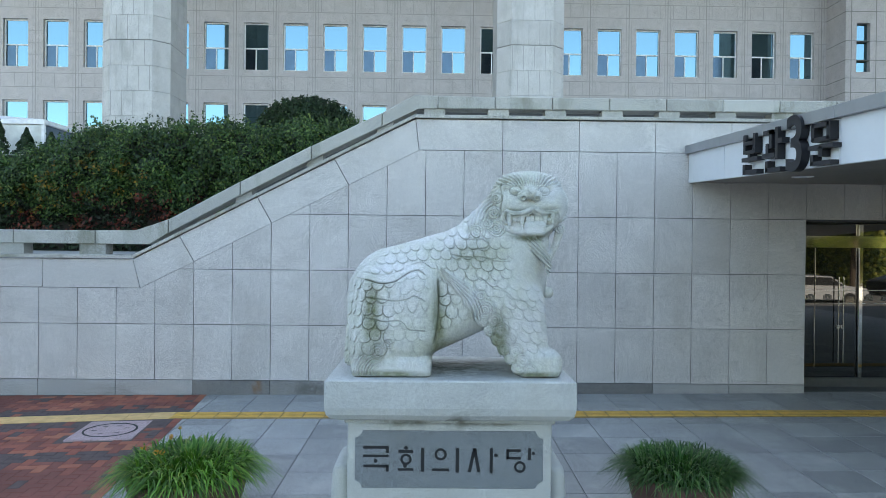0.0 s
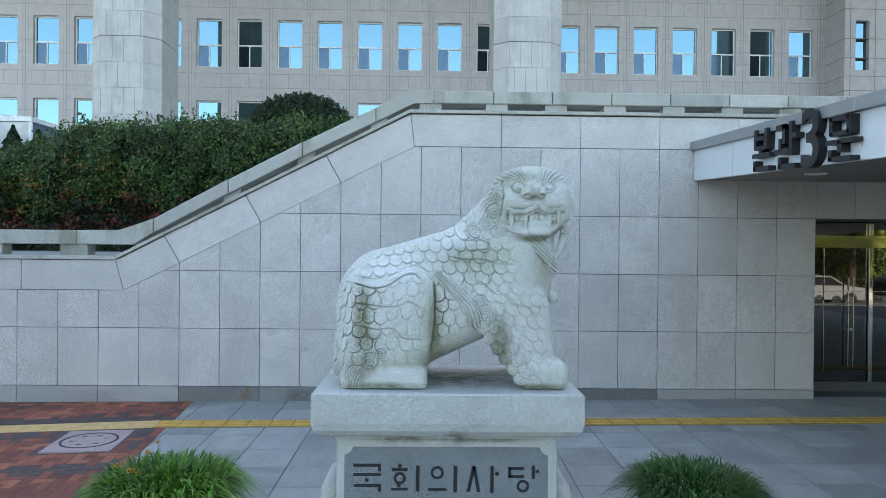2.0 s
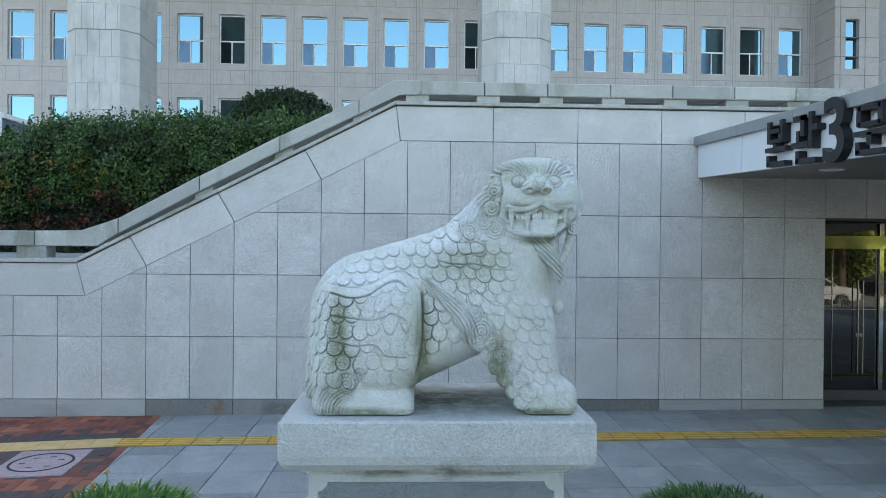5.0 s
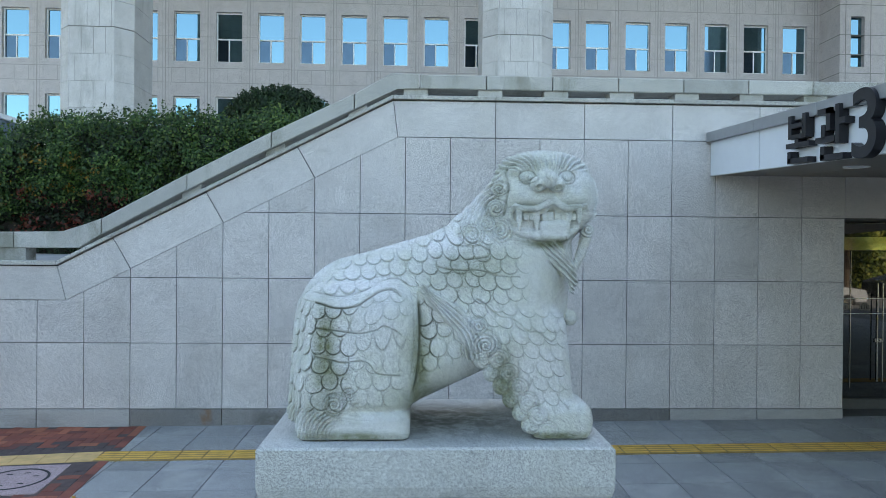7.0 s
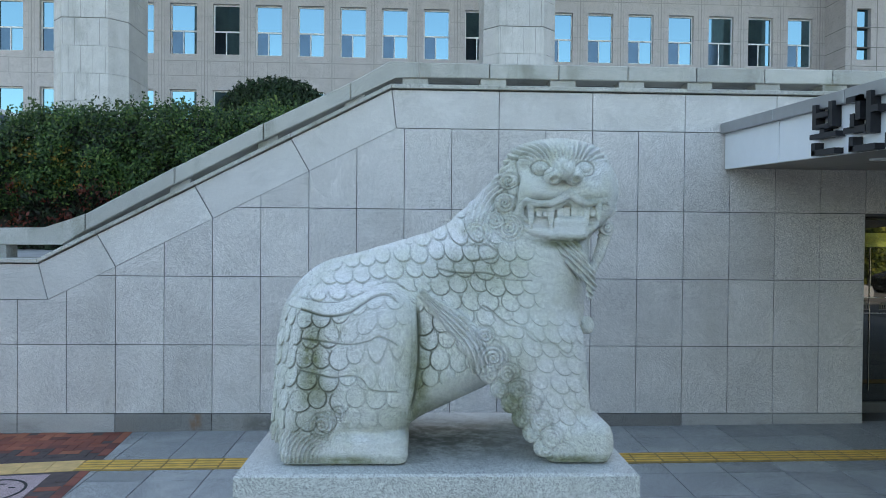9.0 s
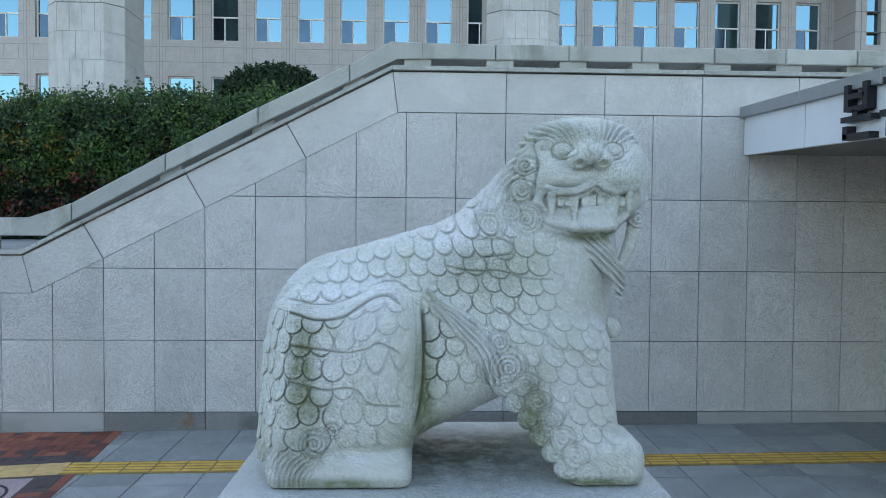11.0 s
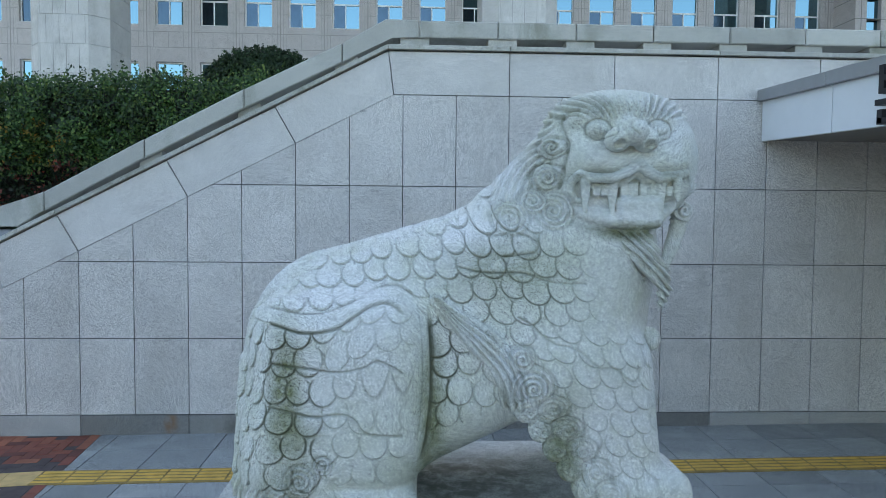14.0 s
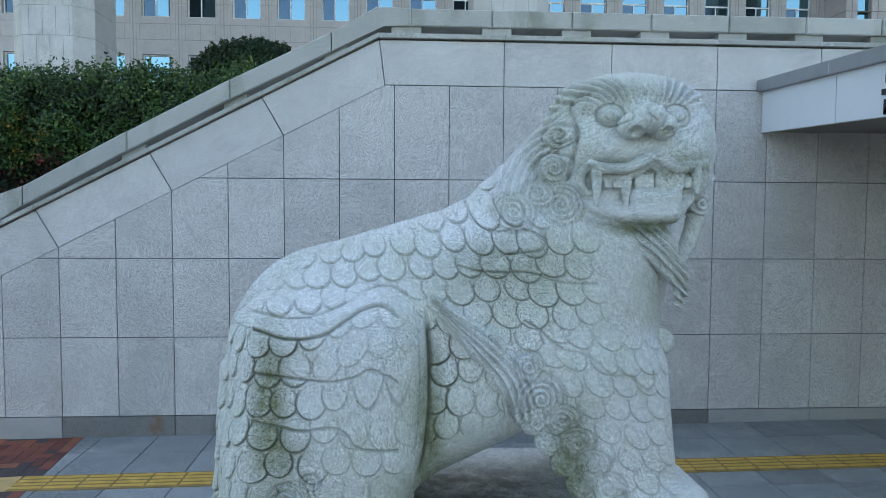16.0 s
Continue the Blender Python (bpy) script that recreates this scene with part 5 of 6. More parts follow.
def lion_detail(p, n):
    x, v, z = p.T
    side = step(0.25, 0.55, np.abs(n[:, 1]))
    body = step(0.62, 0.50, x + (z - 2.45) * 0.9) + step(2.50, 2.40, z)
    body = np.clip(body, 0, 1) * step(1.47, 1.55, z) * step(-0.62, -0.35, n[:, 2]) * step(1.06, 0.96, x) * (1 - step(0.66, 0.82, x) * step(2.02, 2.14, z))
    # hair swept back from the elbow
    sweep = curve([(0.165, 2.225), (0.24, 2.15), (0.33, 2.075), (0.415, 1.99), (0.455, 1.91), (0.475, 1.83)])
    off = np.full_like(x, 9.0)
    for (ax, az), (bx, bz) in zip(sweep, sweep[1:]):
        ux, uz = bx - ax, bz - az
        t = np.clip(((x - ax) * ux + (z - az) * uz) / (ux * ux + uz * uz), 0, 1)
        ex, ez = x - ax - t * ux, z - az - t * uz
        d = np.hypot(ex, ez) * np.sign(ux * ez - uz * ex + 1e-9)
        off = np.where(np.abs(d) < np.abs(off), d, off)
    taper = 0.010 + 0.052 * step(0.15, 0.40, x)
    flame = step(1.0, 0.85, np.abs(off) / taper) * step(0.27, 0.33, np.abs(v)) * (x < 0.50) * (z > 1.8)
    # the haunch under its ribbon-like fold
    edge = np.array(curve([(2.262, 0.05), (2.22, 0.125), (2.10, 0.153), (1.90, 0.158), (1.71, 0.142), (1.56, 0.110), (1.3, 0.10)]))
    front = np.interp(-z, -edge[:, 0], edge[:, 1])
    top = run_at(x, [(-0.55, 2.19), (-0.414, 2.182), (-0.313, 2.166), (-0.228, 2.173), (-0.132, 2.208), (-0.057, 2.249), (0.024, 2.262), (0.10, 2.22)])
    low = run_at(x, [(-0.55, 2.15), (-0.417, 2.130), (-0.309, 2.102), (-0.204, 2.112), (-0.129, 2.157), (-0.063, 2.196), (0.005, 2.201), (0.08, 2.14)])
    haunch = step(top + 0.004, top - 0.004, z) * (x < front) * step(0.26, 0.32, np.abs(v))
    ribbon = haunch * step(low - 0.003, low + 0.004, z) * step(0.07, 0.03, x)
    wave_1 = run_at(x, [(-0.42, 1.990), (-0.301, 1.976), (-0.186, 1.963), (-0.09, 1.982), (-0.042, 2.006), (0.024, 1.978), (0.06, 1.95)])
    wave_2 = run_at(x, [(-0.42, 1.835), (-0.36, 1.822), (-0.266, 1.803), (-0.17, 1.811), (-0.12, 1.79), (-0.075, 1.742), (0.06, 1.73)])
    # scales of each region
    tilt = 0.04 + 0.26 * step(2.26, 2.62, z - 0.25 * x)
    pieces = scale_relief(x + 0.2 * z, z - tilt * x, 0.090, 0.080, 0.0465, 3.0)
    round_rump = x - (v + 0.45) * step(-0.36, -0.50, x)
    lift = 0.10 * step(-0.28, 0.0, x) * step(1.8, 2.0, z)
    is_leg = step(0.50, 0.56, x) * step(2.16, 2.06, z - 0.1 * (x - 0.5))
    is_belly = (x >= front) * step(0.52, 0.48, x) * (off < 0) * (z < 2.22) * step(1.66, 1.72, z - 0.35 * (x - 0.12))
    bare_belly = (x >= front) * step(0.56, 0.52, x) * (z < 2.22) * step(1.73, 1.67, z - 0.35 * (x - 0.12))
    depth = 0.0105 - 0.0040 * step(0.3, 0.5, x)
    for mask, deep, net in ((is_leg, 0.0062, (x + 0.30 * z, z + 0.10 * x, 0.089, 0.081, 0.0460, 8.0, 1.0)), (is_belly, 0.0110, (x, z, 0.088, 0.094, 0.0460, 11.0, 1.14)),
                            (haunch * (1 - ribbon), 0.0130 - 0.0085 * step(-0.30, -0.12, x), (round_rump, z - lift + 0.035, 0.094, 0.102, 0.0475, 5.0, 1.10)), (1 - side, depth, (x, np.abs(v), 0.104, 0.078, 0.0560, 7.0, 1.0))):
        on = mask > 0
        relief, rim = scale_relief(net[0][on], net[1][on], *net[2:])
        m = mask[on]
        shown = step(0.2, 0.5, n[on, 2]) if net[5] == 7.0 else 1.0
        pieces[0][on] = pieces[0][on] * (1 - m) + relief * m * shown
        pieces[1][on] = pieces[1][on] * (1 - m) + rim * m * shown
        depth = depth * (1 - mask) + deep * mask
    scales, rims = pieces
    bare = np.maximum.reduce([ribbon, flame, bare_belly, haunch * step(front - 0.10, front - 0.03, x), 0.9 * haunch * step(0.026, 0.0, z - wave_1) * (z > wave_1 - 0.002) * (x > -0.42), 0.9 * haunch * step(0.03, 0.0, z - wave_2) * (z > wave_2 - 0.002) * (x > -0.42)])
    root_hair = step(-0.24, -0.34, x) * step(0.26, 0.18, np.abs(v)) * step(2.02, 2.14, z)
    scaled = body * (1 - np.clip(bare, 0, 1)) * (1 - root_hair)
    out = depth * scales * scaled + 0.007 * ribbon
    # folds and cut lines
    on_side = step(0.26, 0.32, np.abs(v)) * step(0.3, 0.6, np.abs(n[:, 1]))
    thigh = haunch * (x < 0.05) * (x > -0.43)
    cut = on_side * np.maximum.reduce([thigh * np.exp(-((z - low) / 0.0055) ** 2), 0.8 * (x < 0.08) * np.exp(-((z - top) / 0.0050) ** 2), 0.9 * thigh * np.exp(-((z - wave_1) / 0.0045) ** 2),
        0.8 * thigh * np.exp(-((z - wave_2) / 0.0045) ** 2), 0.2 * haunch * np.exp(-((x - front + 0.035) / 0.004) ** 2) * (z > 1.7) * (z < 2.2), np.exp(-((x - front) / 0.009) ** 2) * step(2.2, 2.1, z) * step(1.60, 1.68, z)])
    folds = np.zeros_like(x)
    for pts in ([(0.257, 2.332), (0.32, 2.318), (0.385, 2.312), (0.491, 2.315), (0.594, 2.285), (0.712, 2.280)],
                [(0.334, 2.449), (0.40, 2.452), (0.472, 2.464), (0.545, 2.432), (0.540, 2.395), (0.50, 2.384), (0.427, 2.377)],
                [(0.476, 2.153), (0.52, 2.128), (0.549, 2.098), (0.60, 2.062), (0.650, 2.055), (0.697, 2.031), (0.755, 1.982), (0.82, 1.972), (0.891, 1.919), (0.925, 1.94), (0.916, 1.975)]):
        q = curve(pts)
        folds = np.maximum(folds, on_side * groove(x, z, q, 0.0040))
        out += on_side * 0.0022 * groove(x, z - 0.014, q, 0.012) * (1 - groove(x, z, q, 0.006))
    cut = np.maximum(cut, folds * (0.75 - 0.35 * step(0.50, 0.62, x)))
    out -= 0.009 * cut
    # strands
    strand = off / taper * 5.0 * math.pi
    out += 0.0065 * flame * np.cos(strand)
    mane = step(2.46, 2.54, z) * step(-0.30, -0.22, v) * step(0.36, 0.44, x)
    hair = 310 * (0.72 * x + 0.10 * v - 0.62 * z) + 5 * np.sin(13 * z + 7 * x)
    out += 0.0055 * mane * np.sin(hair)
    brow = step(2.875, 2.905, z) * step(3.005, 2.965, z) * step(-0.1, -0.2, v) * (0.35 + 0.65 * step(0.03, 0.10, np.abs(x - 0.865)))
    fan = np.arctan2(x - 0.874, z - 2.74) * 56 + 3.0 * np.sin(9 * x + 17 * v)
    out += 0.0070 * brow * np.sin(fan)
    front_side = step(-0.12, -0.2, v)
    face = front_side * groove(x, z, curve([(0.70, 2.925), (0.648, 2.895), (0.650, 2.80), (0.642, 2.70), (0.632, 2.63)]), 0.006)
    for ex in (0.756, 0.978):
        ring_at = np.hypot((x - ex) / 0.045, (z - 2.844) / 0.035)
        face = np.maximum(face, front_side * np.maximum(np.exp(-((ring_at - 1.08) / 0.10) ** 2), 0.5 * np.exp(-((ring_at - 0.62) / 0.08) ** 2)))
    face = np.maximum(face, front_side * (v < -0.4) * groove(x, z, curve([(0.862, 2.81), (0.835, 2.835), (0.845, 2.865), (0.885, 2.87)]), 0.005))
    out -= 0.006 * face
    beard = step(0.35, 0.55, groove(x, z, [(0.899, 2.475), (0.942, 2.40), (0.999, 2.325), (1.034, 2.26), (1.032, 2.19)], 0.062)) * step(2.48, 2.45, z) * (v < -0.34)
    lock = ((x - 0.85) * 0.68 + (z - 2.47) * 0.73) * 300
    out += 0.008 * beard * np.sin(lock)
    # spirals
    whorls = [(0.522, 1.900, 0.082), (0.483, 2.008, 0.048), (-0.315, 1.570, 0.060), (-0.235, 1.628, 0.036), (0.610, 2.546, 0.070), (0.594, 2.675, 0.053), (0.612, 2.790, 0.043), (0.54, 2.585, 0.05), (0.455, 2.52, 0.07), (1.139, 2.555, 0.045)]
    turned = np.zeros_like(x)
    for cx, cz, r in whorls + RUFF:
        d, ang = np.hypot(x - cx, z - cz), np.arctan2(z - cz, x - cx)
        near = step(r, r * 0.90, d) * (v < -0.15)
        coil = d * 2 * math.pi / (0.020 if r > 0.04 else 0.016) - ang
        edge_of = np.exp(-((d - r * 1.03) / 0.005) ** 2) * (v < -0.15) * (r > 0.03)
        soft = 0.4 if (cx, cz, r) in RUFF else 1.0
        out = out * (1 - near) + near * soft * 0.0055 * np.sin(coil) - 0.004 * edge_of
        turned = np.maximum(turned * (1 - near), np.maximum(near * soft * 0.7 * (0.5 - 0.5 * np.sin(coil)), 0.8 * edge_of))
    out += 0.007 * root_hair * np.sin(v * 170 + 40 * x + 5 * np.sin(z * 12))
    foot = step(1.56, 1.50, z) * step(-0.30, -0.38, x)
    out += 0.0065 * foot * np.sin(np.hypot(x + 0.30, z - 1.40) * 300)
    # Dark lines: moss in the cuts plus painted shade in strands and under scales.
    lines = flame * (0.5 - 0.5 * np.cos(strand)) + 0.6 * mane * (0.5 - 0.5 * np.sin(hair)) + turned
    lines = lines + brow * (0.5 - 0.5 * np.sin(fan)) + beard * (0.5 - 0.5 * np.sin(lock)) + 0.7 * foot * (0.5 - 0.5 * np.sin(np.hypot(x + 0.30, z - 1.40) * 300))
    moss_shade_weight = 0.44 + 0.56 * np.clip(step(-0.16, -0.30, x) * step(2.2, 2.1, z) + step(0.10, 0.13, x) * step(0.34, 0.22, x) * step(2.2, 2.1, z) + 0.85 * step(0.16, 0.28, x) * step(0.72, 0.58, x) * step(2.04, 2.14, z), 0, 1)
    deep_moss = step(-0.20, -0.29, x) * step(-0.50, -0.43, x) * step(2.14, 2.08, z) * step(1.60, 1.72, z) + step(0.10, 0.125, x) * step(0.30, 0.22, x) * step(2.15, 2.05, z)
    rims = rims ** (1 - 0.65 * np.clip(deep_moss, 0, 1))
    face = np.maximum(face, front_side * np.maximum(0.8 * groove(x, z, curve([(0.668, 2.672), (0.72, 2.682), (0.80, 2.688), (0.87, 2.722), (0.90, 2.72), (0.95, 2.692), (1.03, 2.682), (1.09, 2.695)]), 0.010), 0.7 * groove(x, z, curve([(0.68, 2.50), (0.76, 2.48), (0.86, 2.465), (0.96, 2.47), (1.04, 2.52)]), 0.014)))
    return out, np.clip(np.maximum(scaled * rims * moss_shade_weight, (0.35 + 0.6 * moss_shade_weight) * cut) + 0.42 * lines + 0.5 * face, 0, 1)


def lion_material():
    n = Nodes("lion_granite", 0.8)
    fine = n.noise(306.3, 1.4, 0.6)
    base = n.ramp(fine, [(0.34, (0.06, 0.06, 0.056)), (0.42, (0.40, 0.405, 0.39)), (0.49, (0.79, 0.795, 0.77)), (0.62, (0.91, 0.91, 0.89))])
    cloud = n.ramp(n.noise(2.6, 5.0, 0.65), [(0.35, (0.84, 0.86, 0.76)), (0.60, (1.0, 1.0, 0.985))])
    base = n.mix(1.0, base, n.ramp(n.noise(118.3, 1.0, 0.5), [(0.34, grey(0.80)), (0.5, grey(1.0)), (0.66, grey(1.08))]), "MULTIPLY")
    col = n.mix(1.0, base, cloud, "MULTIPLY")
    lichen_and_shade = n.ramp(n.noise(5.5, 6.0, 0.7), [(0.52, grey(0)), (0.74, grey(0.36))])
    col = n.mix(lichen_and_shade, col, n.mix(1.0, base, (0.66, 0.68, 0.42), "MULTIPLY"))
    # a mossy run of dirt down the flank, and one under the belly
    # The patches at the soles mix moss with painted shade under the feet.
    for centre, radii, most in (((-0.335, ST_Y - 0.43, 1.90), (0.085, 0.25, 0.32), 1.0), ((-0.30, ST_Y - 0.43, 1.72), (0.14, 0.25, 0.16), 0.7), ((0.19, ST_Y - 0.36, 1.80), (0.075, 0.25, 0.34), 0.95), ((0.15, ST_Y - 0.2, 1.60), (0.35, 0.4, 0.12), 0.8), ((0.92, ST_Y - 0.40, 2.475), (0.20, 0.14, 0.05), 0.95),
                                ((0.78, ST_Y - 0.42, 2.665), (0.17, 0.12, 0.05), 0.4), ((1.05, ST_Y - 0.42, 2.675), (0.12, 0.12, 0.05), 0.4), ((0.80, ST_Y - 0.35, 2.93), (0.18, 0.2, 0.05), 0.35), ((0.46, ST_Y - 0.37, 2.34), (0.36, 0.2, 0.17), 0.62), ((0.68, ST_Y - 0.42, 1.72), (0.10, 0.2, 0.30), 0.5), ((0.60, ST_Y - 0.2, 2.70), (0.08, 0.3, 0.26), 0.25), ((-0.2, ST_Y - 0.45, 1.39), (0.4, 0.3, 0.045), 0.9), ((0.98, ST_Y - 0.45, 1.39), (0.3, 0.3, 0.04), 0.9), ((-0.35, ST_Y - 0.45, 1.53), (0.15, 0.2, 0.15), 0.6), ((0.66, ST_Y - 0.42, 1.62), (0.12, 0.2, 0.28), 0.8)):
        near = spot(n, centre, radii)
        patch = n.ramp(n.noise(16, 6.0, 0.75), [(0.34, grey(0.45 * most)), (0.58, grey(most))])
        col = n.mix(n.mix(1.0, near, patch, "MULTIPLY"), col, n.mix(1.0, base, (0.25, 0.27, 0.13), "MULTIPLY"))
    # lichen lodged in the chiselled lines, and painted shade in their recesses
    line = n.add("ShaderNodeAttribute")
    line.attribute_name = "lichen_and_shade"
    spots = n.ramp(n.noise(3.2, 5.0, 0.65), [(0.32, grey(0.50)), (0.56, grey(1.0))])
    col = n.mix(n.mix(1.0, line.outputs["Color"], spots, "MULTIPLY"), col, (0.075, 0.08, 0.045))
    n.color(col)
    n.bump(n.noise(240, 2.0, 0.6), 0.35, 0.003)
    return n.mat


def lion_statue():
    verts, quads = surface_net(lion_field, (-0.70, -0.60, 1.35), (1.30, 0.56, 3.06), 0.0112)
    mid = verts[quads].mean(1)
    head = (mid[:, 0] > 0.552) & (mid[:, 0] < 1.188) & (mid[:, 1] < -0.192) & (mid[:, 2] > 2.212)
    fine_v, fine_q = surface_net(lion_field, (0.54, -0.60, 2.20), (1.20, -0.18, 3.06), 0.0055)
    nor = field_normal(lion_field, verts)
    verts = verts - nor * np.clip(lion_field(verts.T.astype(np.float32)), -0.008, 0.008)[:, None] * 0.9
    body = np.concatenate([verts, nor], 1), quads[~head]
    body = split_quads(*body)
    # the side towards the forecourt is cut finer
    toward = (body[0][body[1]][:, :, 1].mean(1) < 0.06) & (body[0][body[1]][:, :, 4].mean(1) < 0.45)
    far = body[0], body[1][~toward]
    body = split_quads(body[0], body[1][toward])
    face = split_quads(np.concatenate([fine_v, field_normal(lion_field, fine_v)], 1), fine_q)
    pieces, quads, count = [], [], 0
    for v6, q in (far, body, face):
        used, q = np.unique(q, return_inverse=True)
        pieces.append(v6[used])
        quads.append(q.reshape(-1, 4) + count)
        count += len(used)
    v6, quads = np.concatenate(pieces), np.concatenate(quads)
    verts, nor = v6[:, :3], v6[:, 3:] / (np.linalg.norm(v6[:, 3:], axis=1, keepdims=True) + 1e-9)
    verts, nor = verts.astype(np.float32), nor.astype(np.float32)
    near = (verts[:, 1] < 0.3) & (verts[:, 2] > 1.38)
    grime_and_shade = np.zeros(len(verts), np.float32)
    relief, grime_and_shade[near] = lion_detail(verts[near], nor[near])
    verts[near] += nor[near] * relief[:, None]
    me = bpy.data.meshes.new("lion_statue")
    me.vertices.add(len(verts))
    me.vertices.foreach_set("co", (verts + np.array([ST_X, ST_Y, 0])).ravel())
    me.loops.add(quads.size)
    me.loops.foreach_set("vertex_index", quads.ravel().astype(np.int32))
    me.polygons.add(len(quads))
    me.polygons.foreach_set("loop_start", (np.arange(len(quads)) * 4).astype(np.int32))
    me.update(calc_edges=True)
    me.polygons.foreach_set("use_smooth", [True] * len(quads))
    me.attributes.new("lichen_and_shade", "FLOAT", "POINT").data.foreach_set("value", grime_and_shade.astype(np.float32))
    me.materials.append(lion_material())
    ob = new("lion_statue", me)
    return tagged(ob, "pale granite guardian lion with carved scales, mossy flank, on a pedestal", "statue")


# ---- pedestal ----
PED_X, PED_FRONT = 0.291, 4.965


def pedestal():
    root = empty("statue_pedestal", label="pale granite pedestal with a dark inscribed plaque", category="pedestal")
    xl, xr, y0, y1, zt = PED_X - 0.971, PED_X + 0.971, 4.785, 5.955, 1.364
    bm = bmesh.new()
    rings = []
    prof = [(0.165, 1.03), (0.10, 1.035), (0.045, 1.055), (0.012, 1.095), (0.0, 1.15), (0.0, 1.352), (0.012, 1.364)]
    for inset, z in prof:
        rings.append([bm.verts.new(c) for c in ((xl + inset, y0 + inset, z), (xr - inset, y0 + inset, z), (xr - inset, y1 - inset, z), (xl + inset, y1 - inset, z))])
    for a, b in zip(rings, rings[1:]):
        for k in range(4):
            bm.faces.new((a[k], a[(k + 1) % 4], b[(k + 1) % 4], b[k]))
    bm.faces.new(rings[0][::-1])
    bm.faces.new(rings[-1])
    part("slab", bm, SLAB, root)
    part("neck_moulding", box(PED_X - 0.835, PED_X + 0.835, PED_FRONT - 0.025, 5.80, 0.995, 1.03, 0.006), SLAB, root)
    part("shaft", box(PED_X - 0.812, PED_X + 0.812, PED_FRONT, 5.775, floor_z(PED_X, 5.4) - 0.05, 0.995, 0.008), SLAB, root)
    for sx in (-1, 1):
        bm = box(PED_X + sx * 0.815 - (0.13 if sx < 0 else 0), PED_X + sx * 0.815 + (0.13 if sx > 0 else 0), 5.08, 5.66, -0.1, 0.62, 0.06, 4)
        for v in bm.verts:
            out = abs(v.co.x - PED_X) - 0.815
            v.co.x += math.copysign(out * 0.55 * (0.62 - v.co.z), sx)
        part("side_stone", bm, SLAB, root, "rounded side stone", smooth=True)
    # inscribed plaque with notched corners
    pl, pr, pb, pt, c = -0.461, 1.036, 0.475, 0.934, 0.055
    outline = []
    for cx, cz, a0 in ((pr, pb, 180), (pr, pt, 270), (pl, pt, 360), (pl, pb, 90)):
        for k in range(5):
            a = radians(a0 - 22.5 * k)
            outline.append((cx + 0.06 * math.cos(a), cz + 0.06 * math.sin(a)))
    plaque = part("plaque", prism(outline, PED_FRONT - 0.006, PED_FRONT + 0.02, 0.003), PLAQUE, root, "dark grey granite plaque")
    u = 1.497 / 866
    X = lambda c: pl + (c - 172) * u
    Z = lambda r: pt - (r - 327) * u
    d0, d1 = PED_FRONT - 0.0095, PED_FRONT - 0.004

    def letter(bars=(), rings=(), dots=(), strokes=()):
        bm = bmesh.new()
        for a, b, c, d in bars:
            add_box(bm, X(a), X(c), d0, d1, Z(d), Z(b))
        for cx, cy, r in rings:
            ring(bm, X(cx), Z(cy), r * u, (r - 11) * u, d0, d1)
        for cx, cy, r in dots:
            ring(bm, X(cx), Z(cy), r * u, 0.001, d0, d1, steps=14)
        for a, b, c, d, w in strokes:
            add_prism(bm, [(X(c - w / 2), Z(d)), (X(c + w / 2), Z(d)), (X(a + w / 2), Z(b)), (X(a - w / 2), Z(b))], d0, d1)
        part("carved_letter", bm, CARVED, plaque)

    letter([(210, 398, 328, 411), (315, 405, 328, 430), (210, 438, 328, 450), (212, 484, 328, 497), (315, 490, 328, 516)], dots=[(268, 467, 9)])
    letter([(372, 416, 440, 429), (370, 500, 442, 511), (475, 405, 491, 515)], rings=[(407, 459, 26)], dots=[(407, 406, 9), (403, 489, 9)])
    letter([(527, 500, 606, 512), (635, 405, 651, 518)], rings=[(566, 435, 28)])
    letter([(792, 405, 806, 520)], dots=[(820, 438, 9)], strokes=[(722, 406, 698, 516, 15), (722, 406, 742, 516, 15)])
    letter([(868, 410, 935, 421), (868, 410, 881, 455), (868, 444, 935, 456), (968, 403, 982, 460)], rings=[(931, 491, 27)], dots=[(993, 428, 8)])
    return root


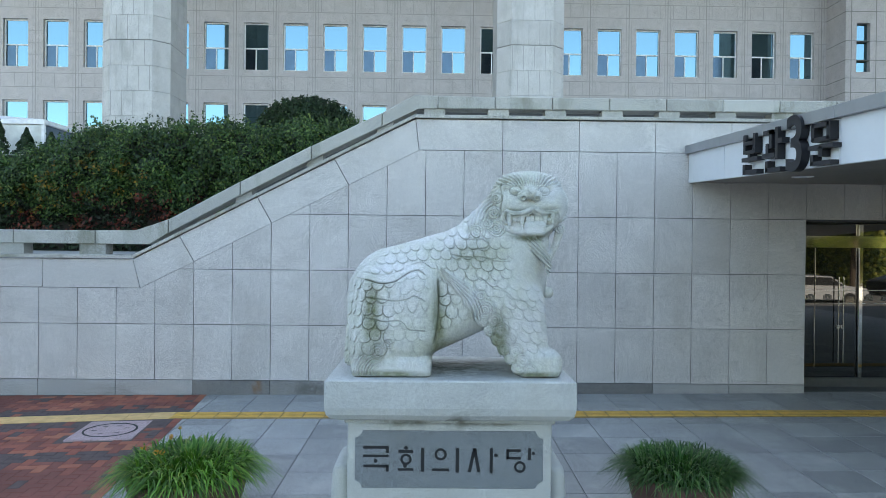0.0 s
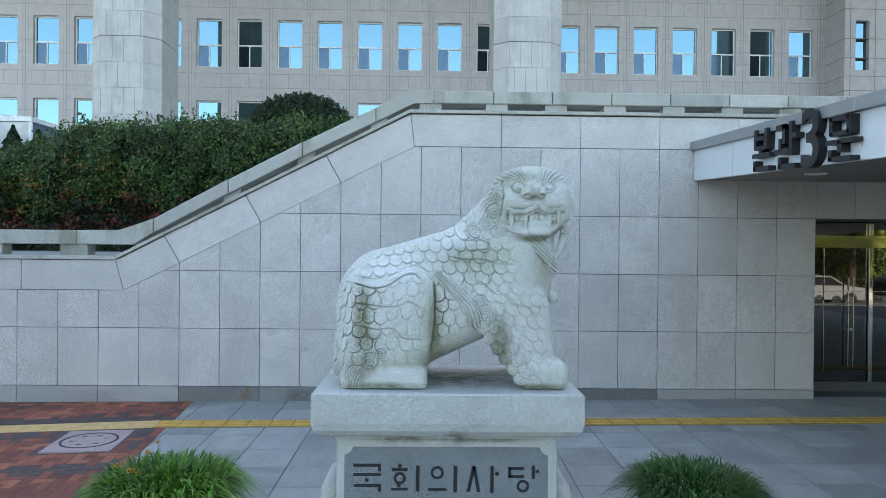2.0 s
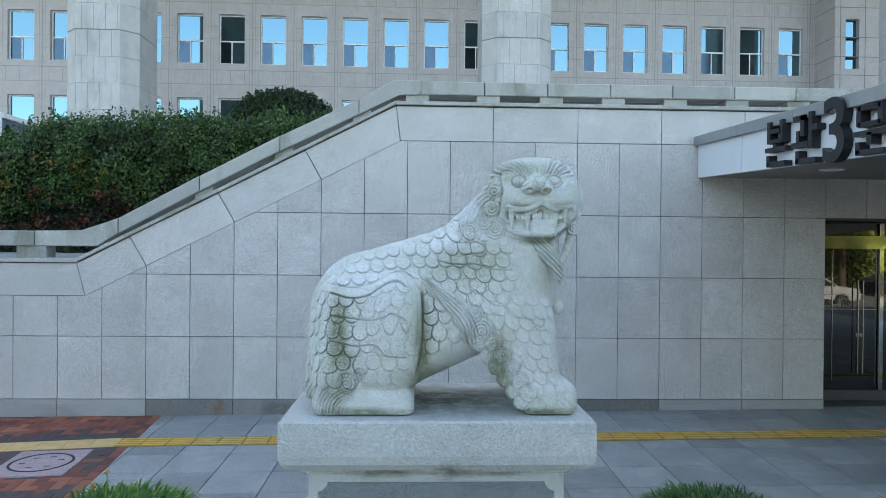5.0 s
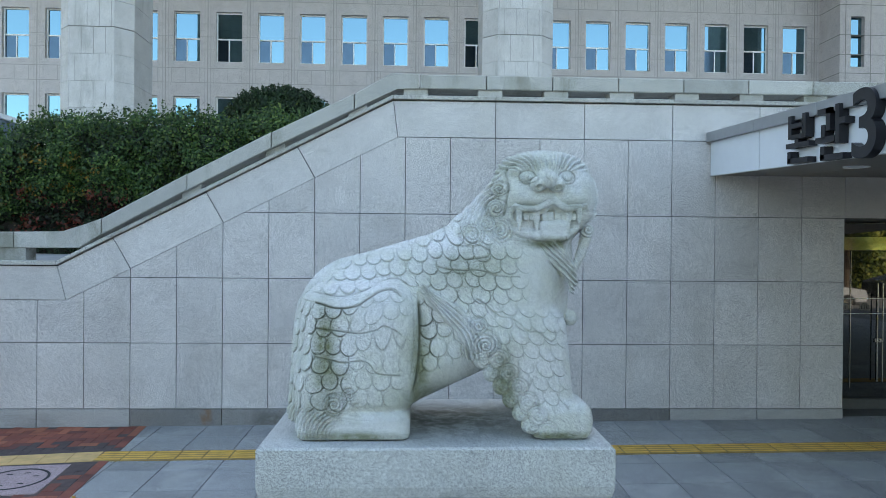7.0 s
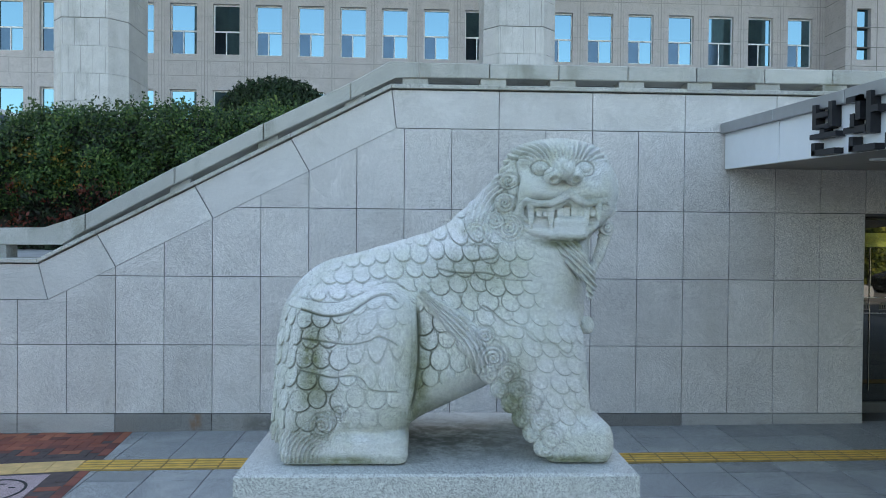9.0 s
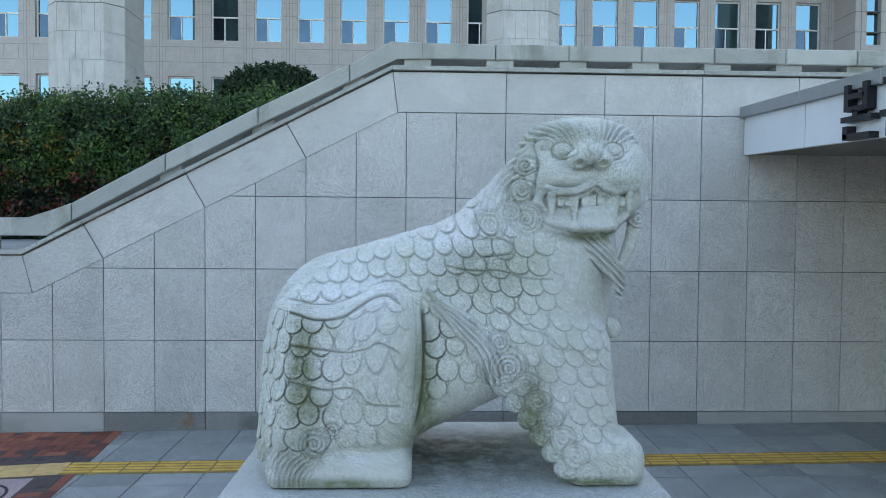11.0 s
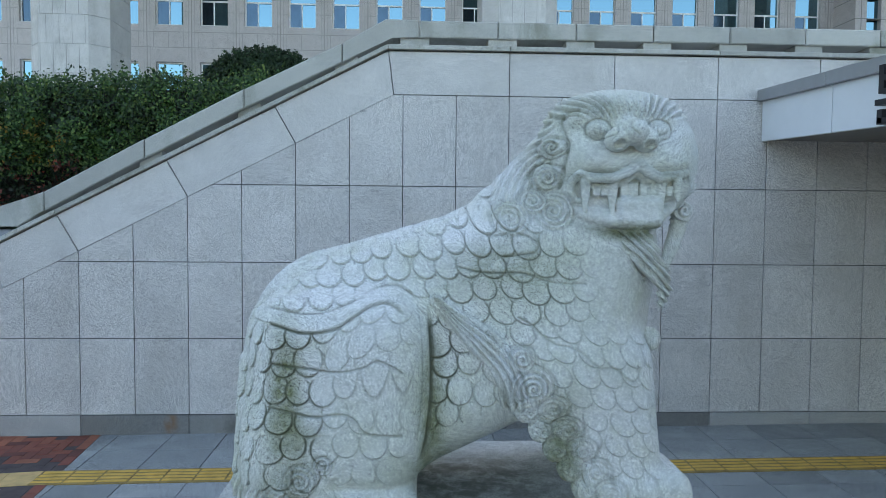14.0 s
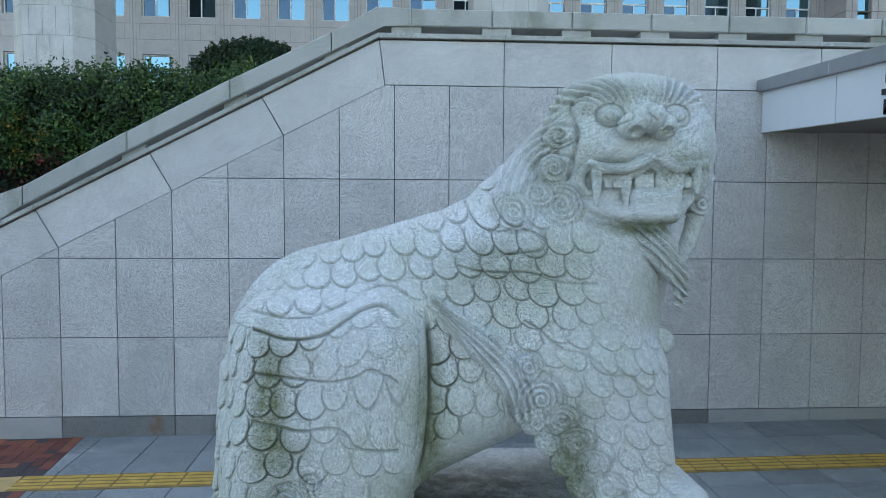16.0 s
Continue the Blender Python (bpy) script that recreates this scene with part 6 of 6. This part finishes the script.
# ---- planters ----
def blades(name, count, radius, height, reach, width, material, seed, droop=1.0):
    rng = np.random.default_rng(seed)
    verts, faces = [], []
    for i in range(count):
        a, r = rng.uniform(0, 2 * math.pi), radius * math.sqrt(rng.uniform(0, 1))
        base = Vector((r * math.cos(a), r * math.sin(a), 0.0))
        out = a + rng.normal(0, 0.7)
        d = Vector((math.cos(out), math.sin(out), 0))
        across = Vector((-d.y, d.x, 0))
        hgt, rch = height * rng.uniform(0.55, 1.15), reach * rng.uniform(0.3, 1.15) * (0.4 + 0.6 * r / radius)
        w = width * rng.uniform(0.7, 1.2)
        k0 = len(verts)
        n = 6
        for k in range(n + 1):
            t = k / n
            q = base + d * rch * t ** 1.4 + Vector((0, 0, hgt * (1.75 * t - 1.2 * t * t * (0.6 + droop * rch / reach))))
            ww = w * (1 - t ** 2) * (0.6 + 0.8 * min(1, 3 * t))
            verts += [q - across * ww + Vector((0, 0, 0.3 * ww)), q + across * ww + Vector((0, 0, 0.3 * ww))]
            if k:
                b = k0 + 2 * k
                faces.append((b - 2, b - 1, b + 1, b))
    return mesh_data(name, verts, faces, material, True)


def planter(x, y, radius, leaf, seed, flowers, label, rim_z=0.50, droop=1.0, tall=0.30, wide=0.0055):
    f = floor_z(x, y)
    root = empty("planter", x, y, f, label=label, category="planter", group="planters beside the pedestal")
    rim = rim_z - f
    prof = [(radius * 0.62, 0.0), (radius * 0.72, 0.02), (radius * 0.92, rim * 0.55), (radius * 0.99, rim * 0.86), (radius * 1.0, rim), (radius * 0.93, rim), (radius * 0.90, rim - 0.07), (radius * 0.9, rim - 0.075)]
    part("pot", lathe(prof, 48), POT, root, smooth=True)
    part("soil", lathe([(radius * 0.895, rim - 0.08), (radius * 0.895, rim - 0.06)], 32), SOIL, root)
    ob = part("foliage", blades("foliage", 2900, radius * 0.92, tall, 0.40 * droop, wide, leaf, seed, droop), leaf, root)
    ob.location.z = rim - 0.07
    rng = random.Random(seed)
    for k in range(flowers):
        a, r = rng.uniform(2.0, 4.4), radius * rng.uniform(0.5, 1.1)
        stem = part("flower", add_rod(bmesh.new(), (r * 0.7 * math.cos(a), r * 0.7 * math.sin(a), rim), (r * math.cos(a), r * math.sin(a), rim + 0.24), 0.003, 5), leaf, root)
        pet = np.random.default_rng(seed + k)
        d = pet.normal(0, 1, (7, 3))
        d /= np.linalg.norm(d, axis=1, keepdims=True)
        part("petals", leaf_cloud("petals", np.array([r * math.cos(a), r * math.sin(a), rim + 0.24]) + d * 0.015, d, 0.020, PETAL, 0.3, seed + k), PETAL, stem, "orange lily petals")
    return root


lion_statue()
pedestal()
planter(2.27, 5.35, 0.44, GRASS_DARK, 21, 0, "brown clay pot with drooping dark green grass", 0.50, 0.88)
planter(-1.95, 5.45, 0.50, GRASS, 22, 5, "brown clay pot with bright green lily leaves and orange flowers", 0.44, 0.95, 0.35, 0.0072)
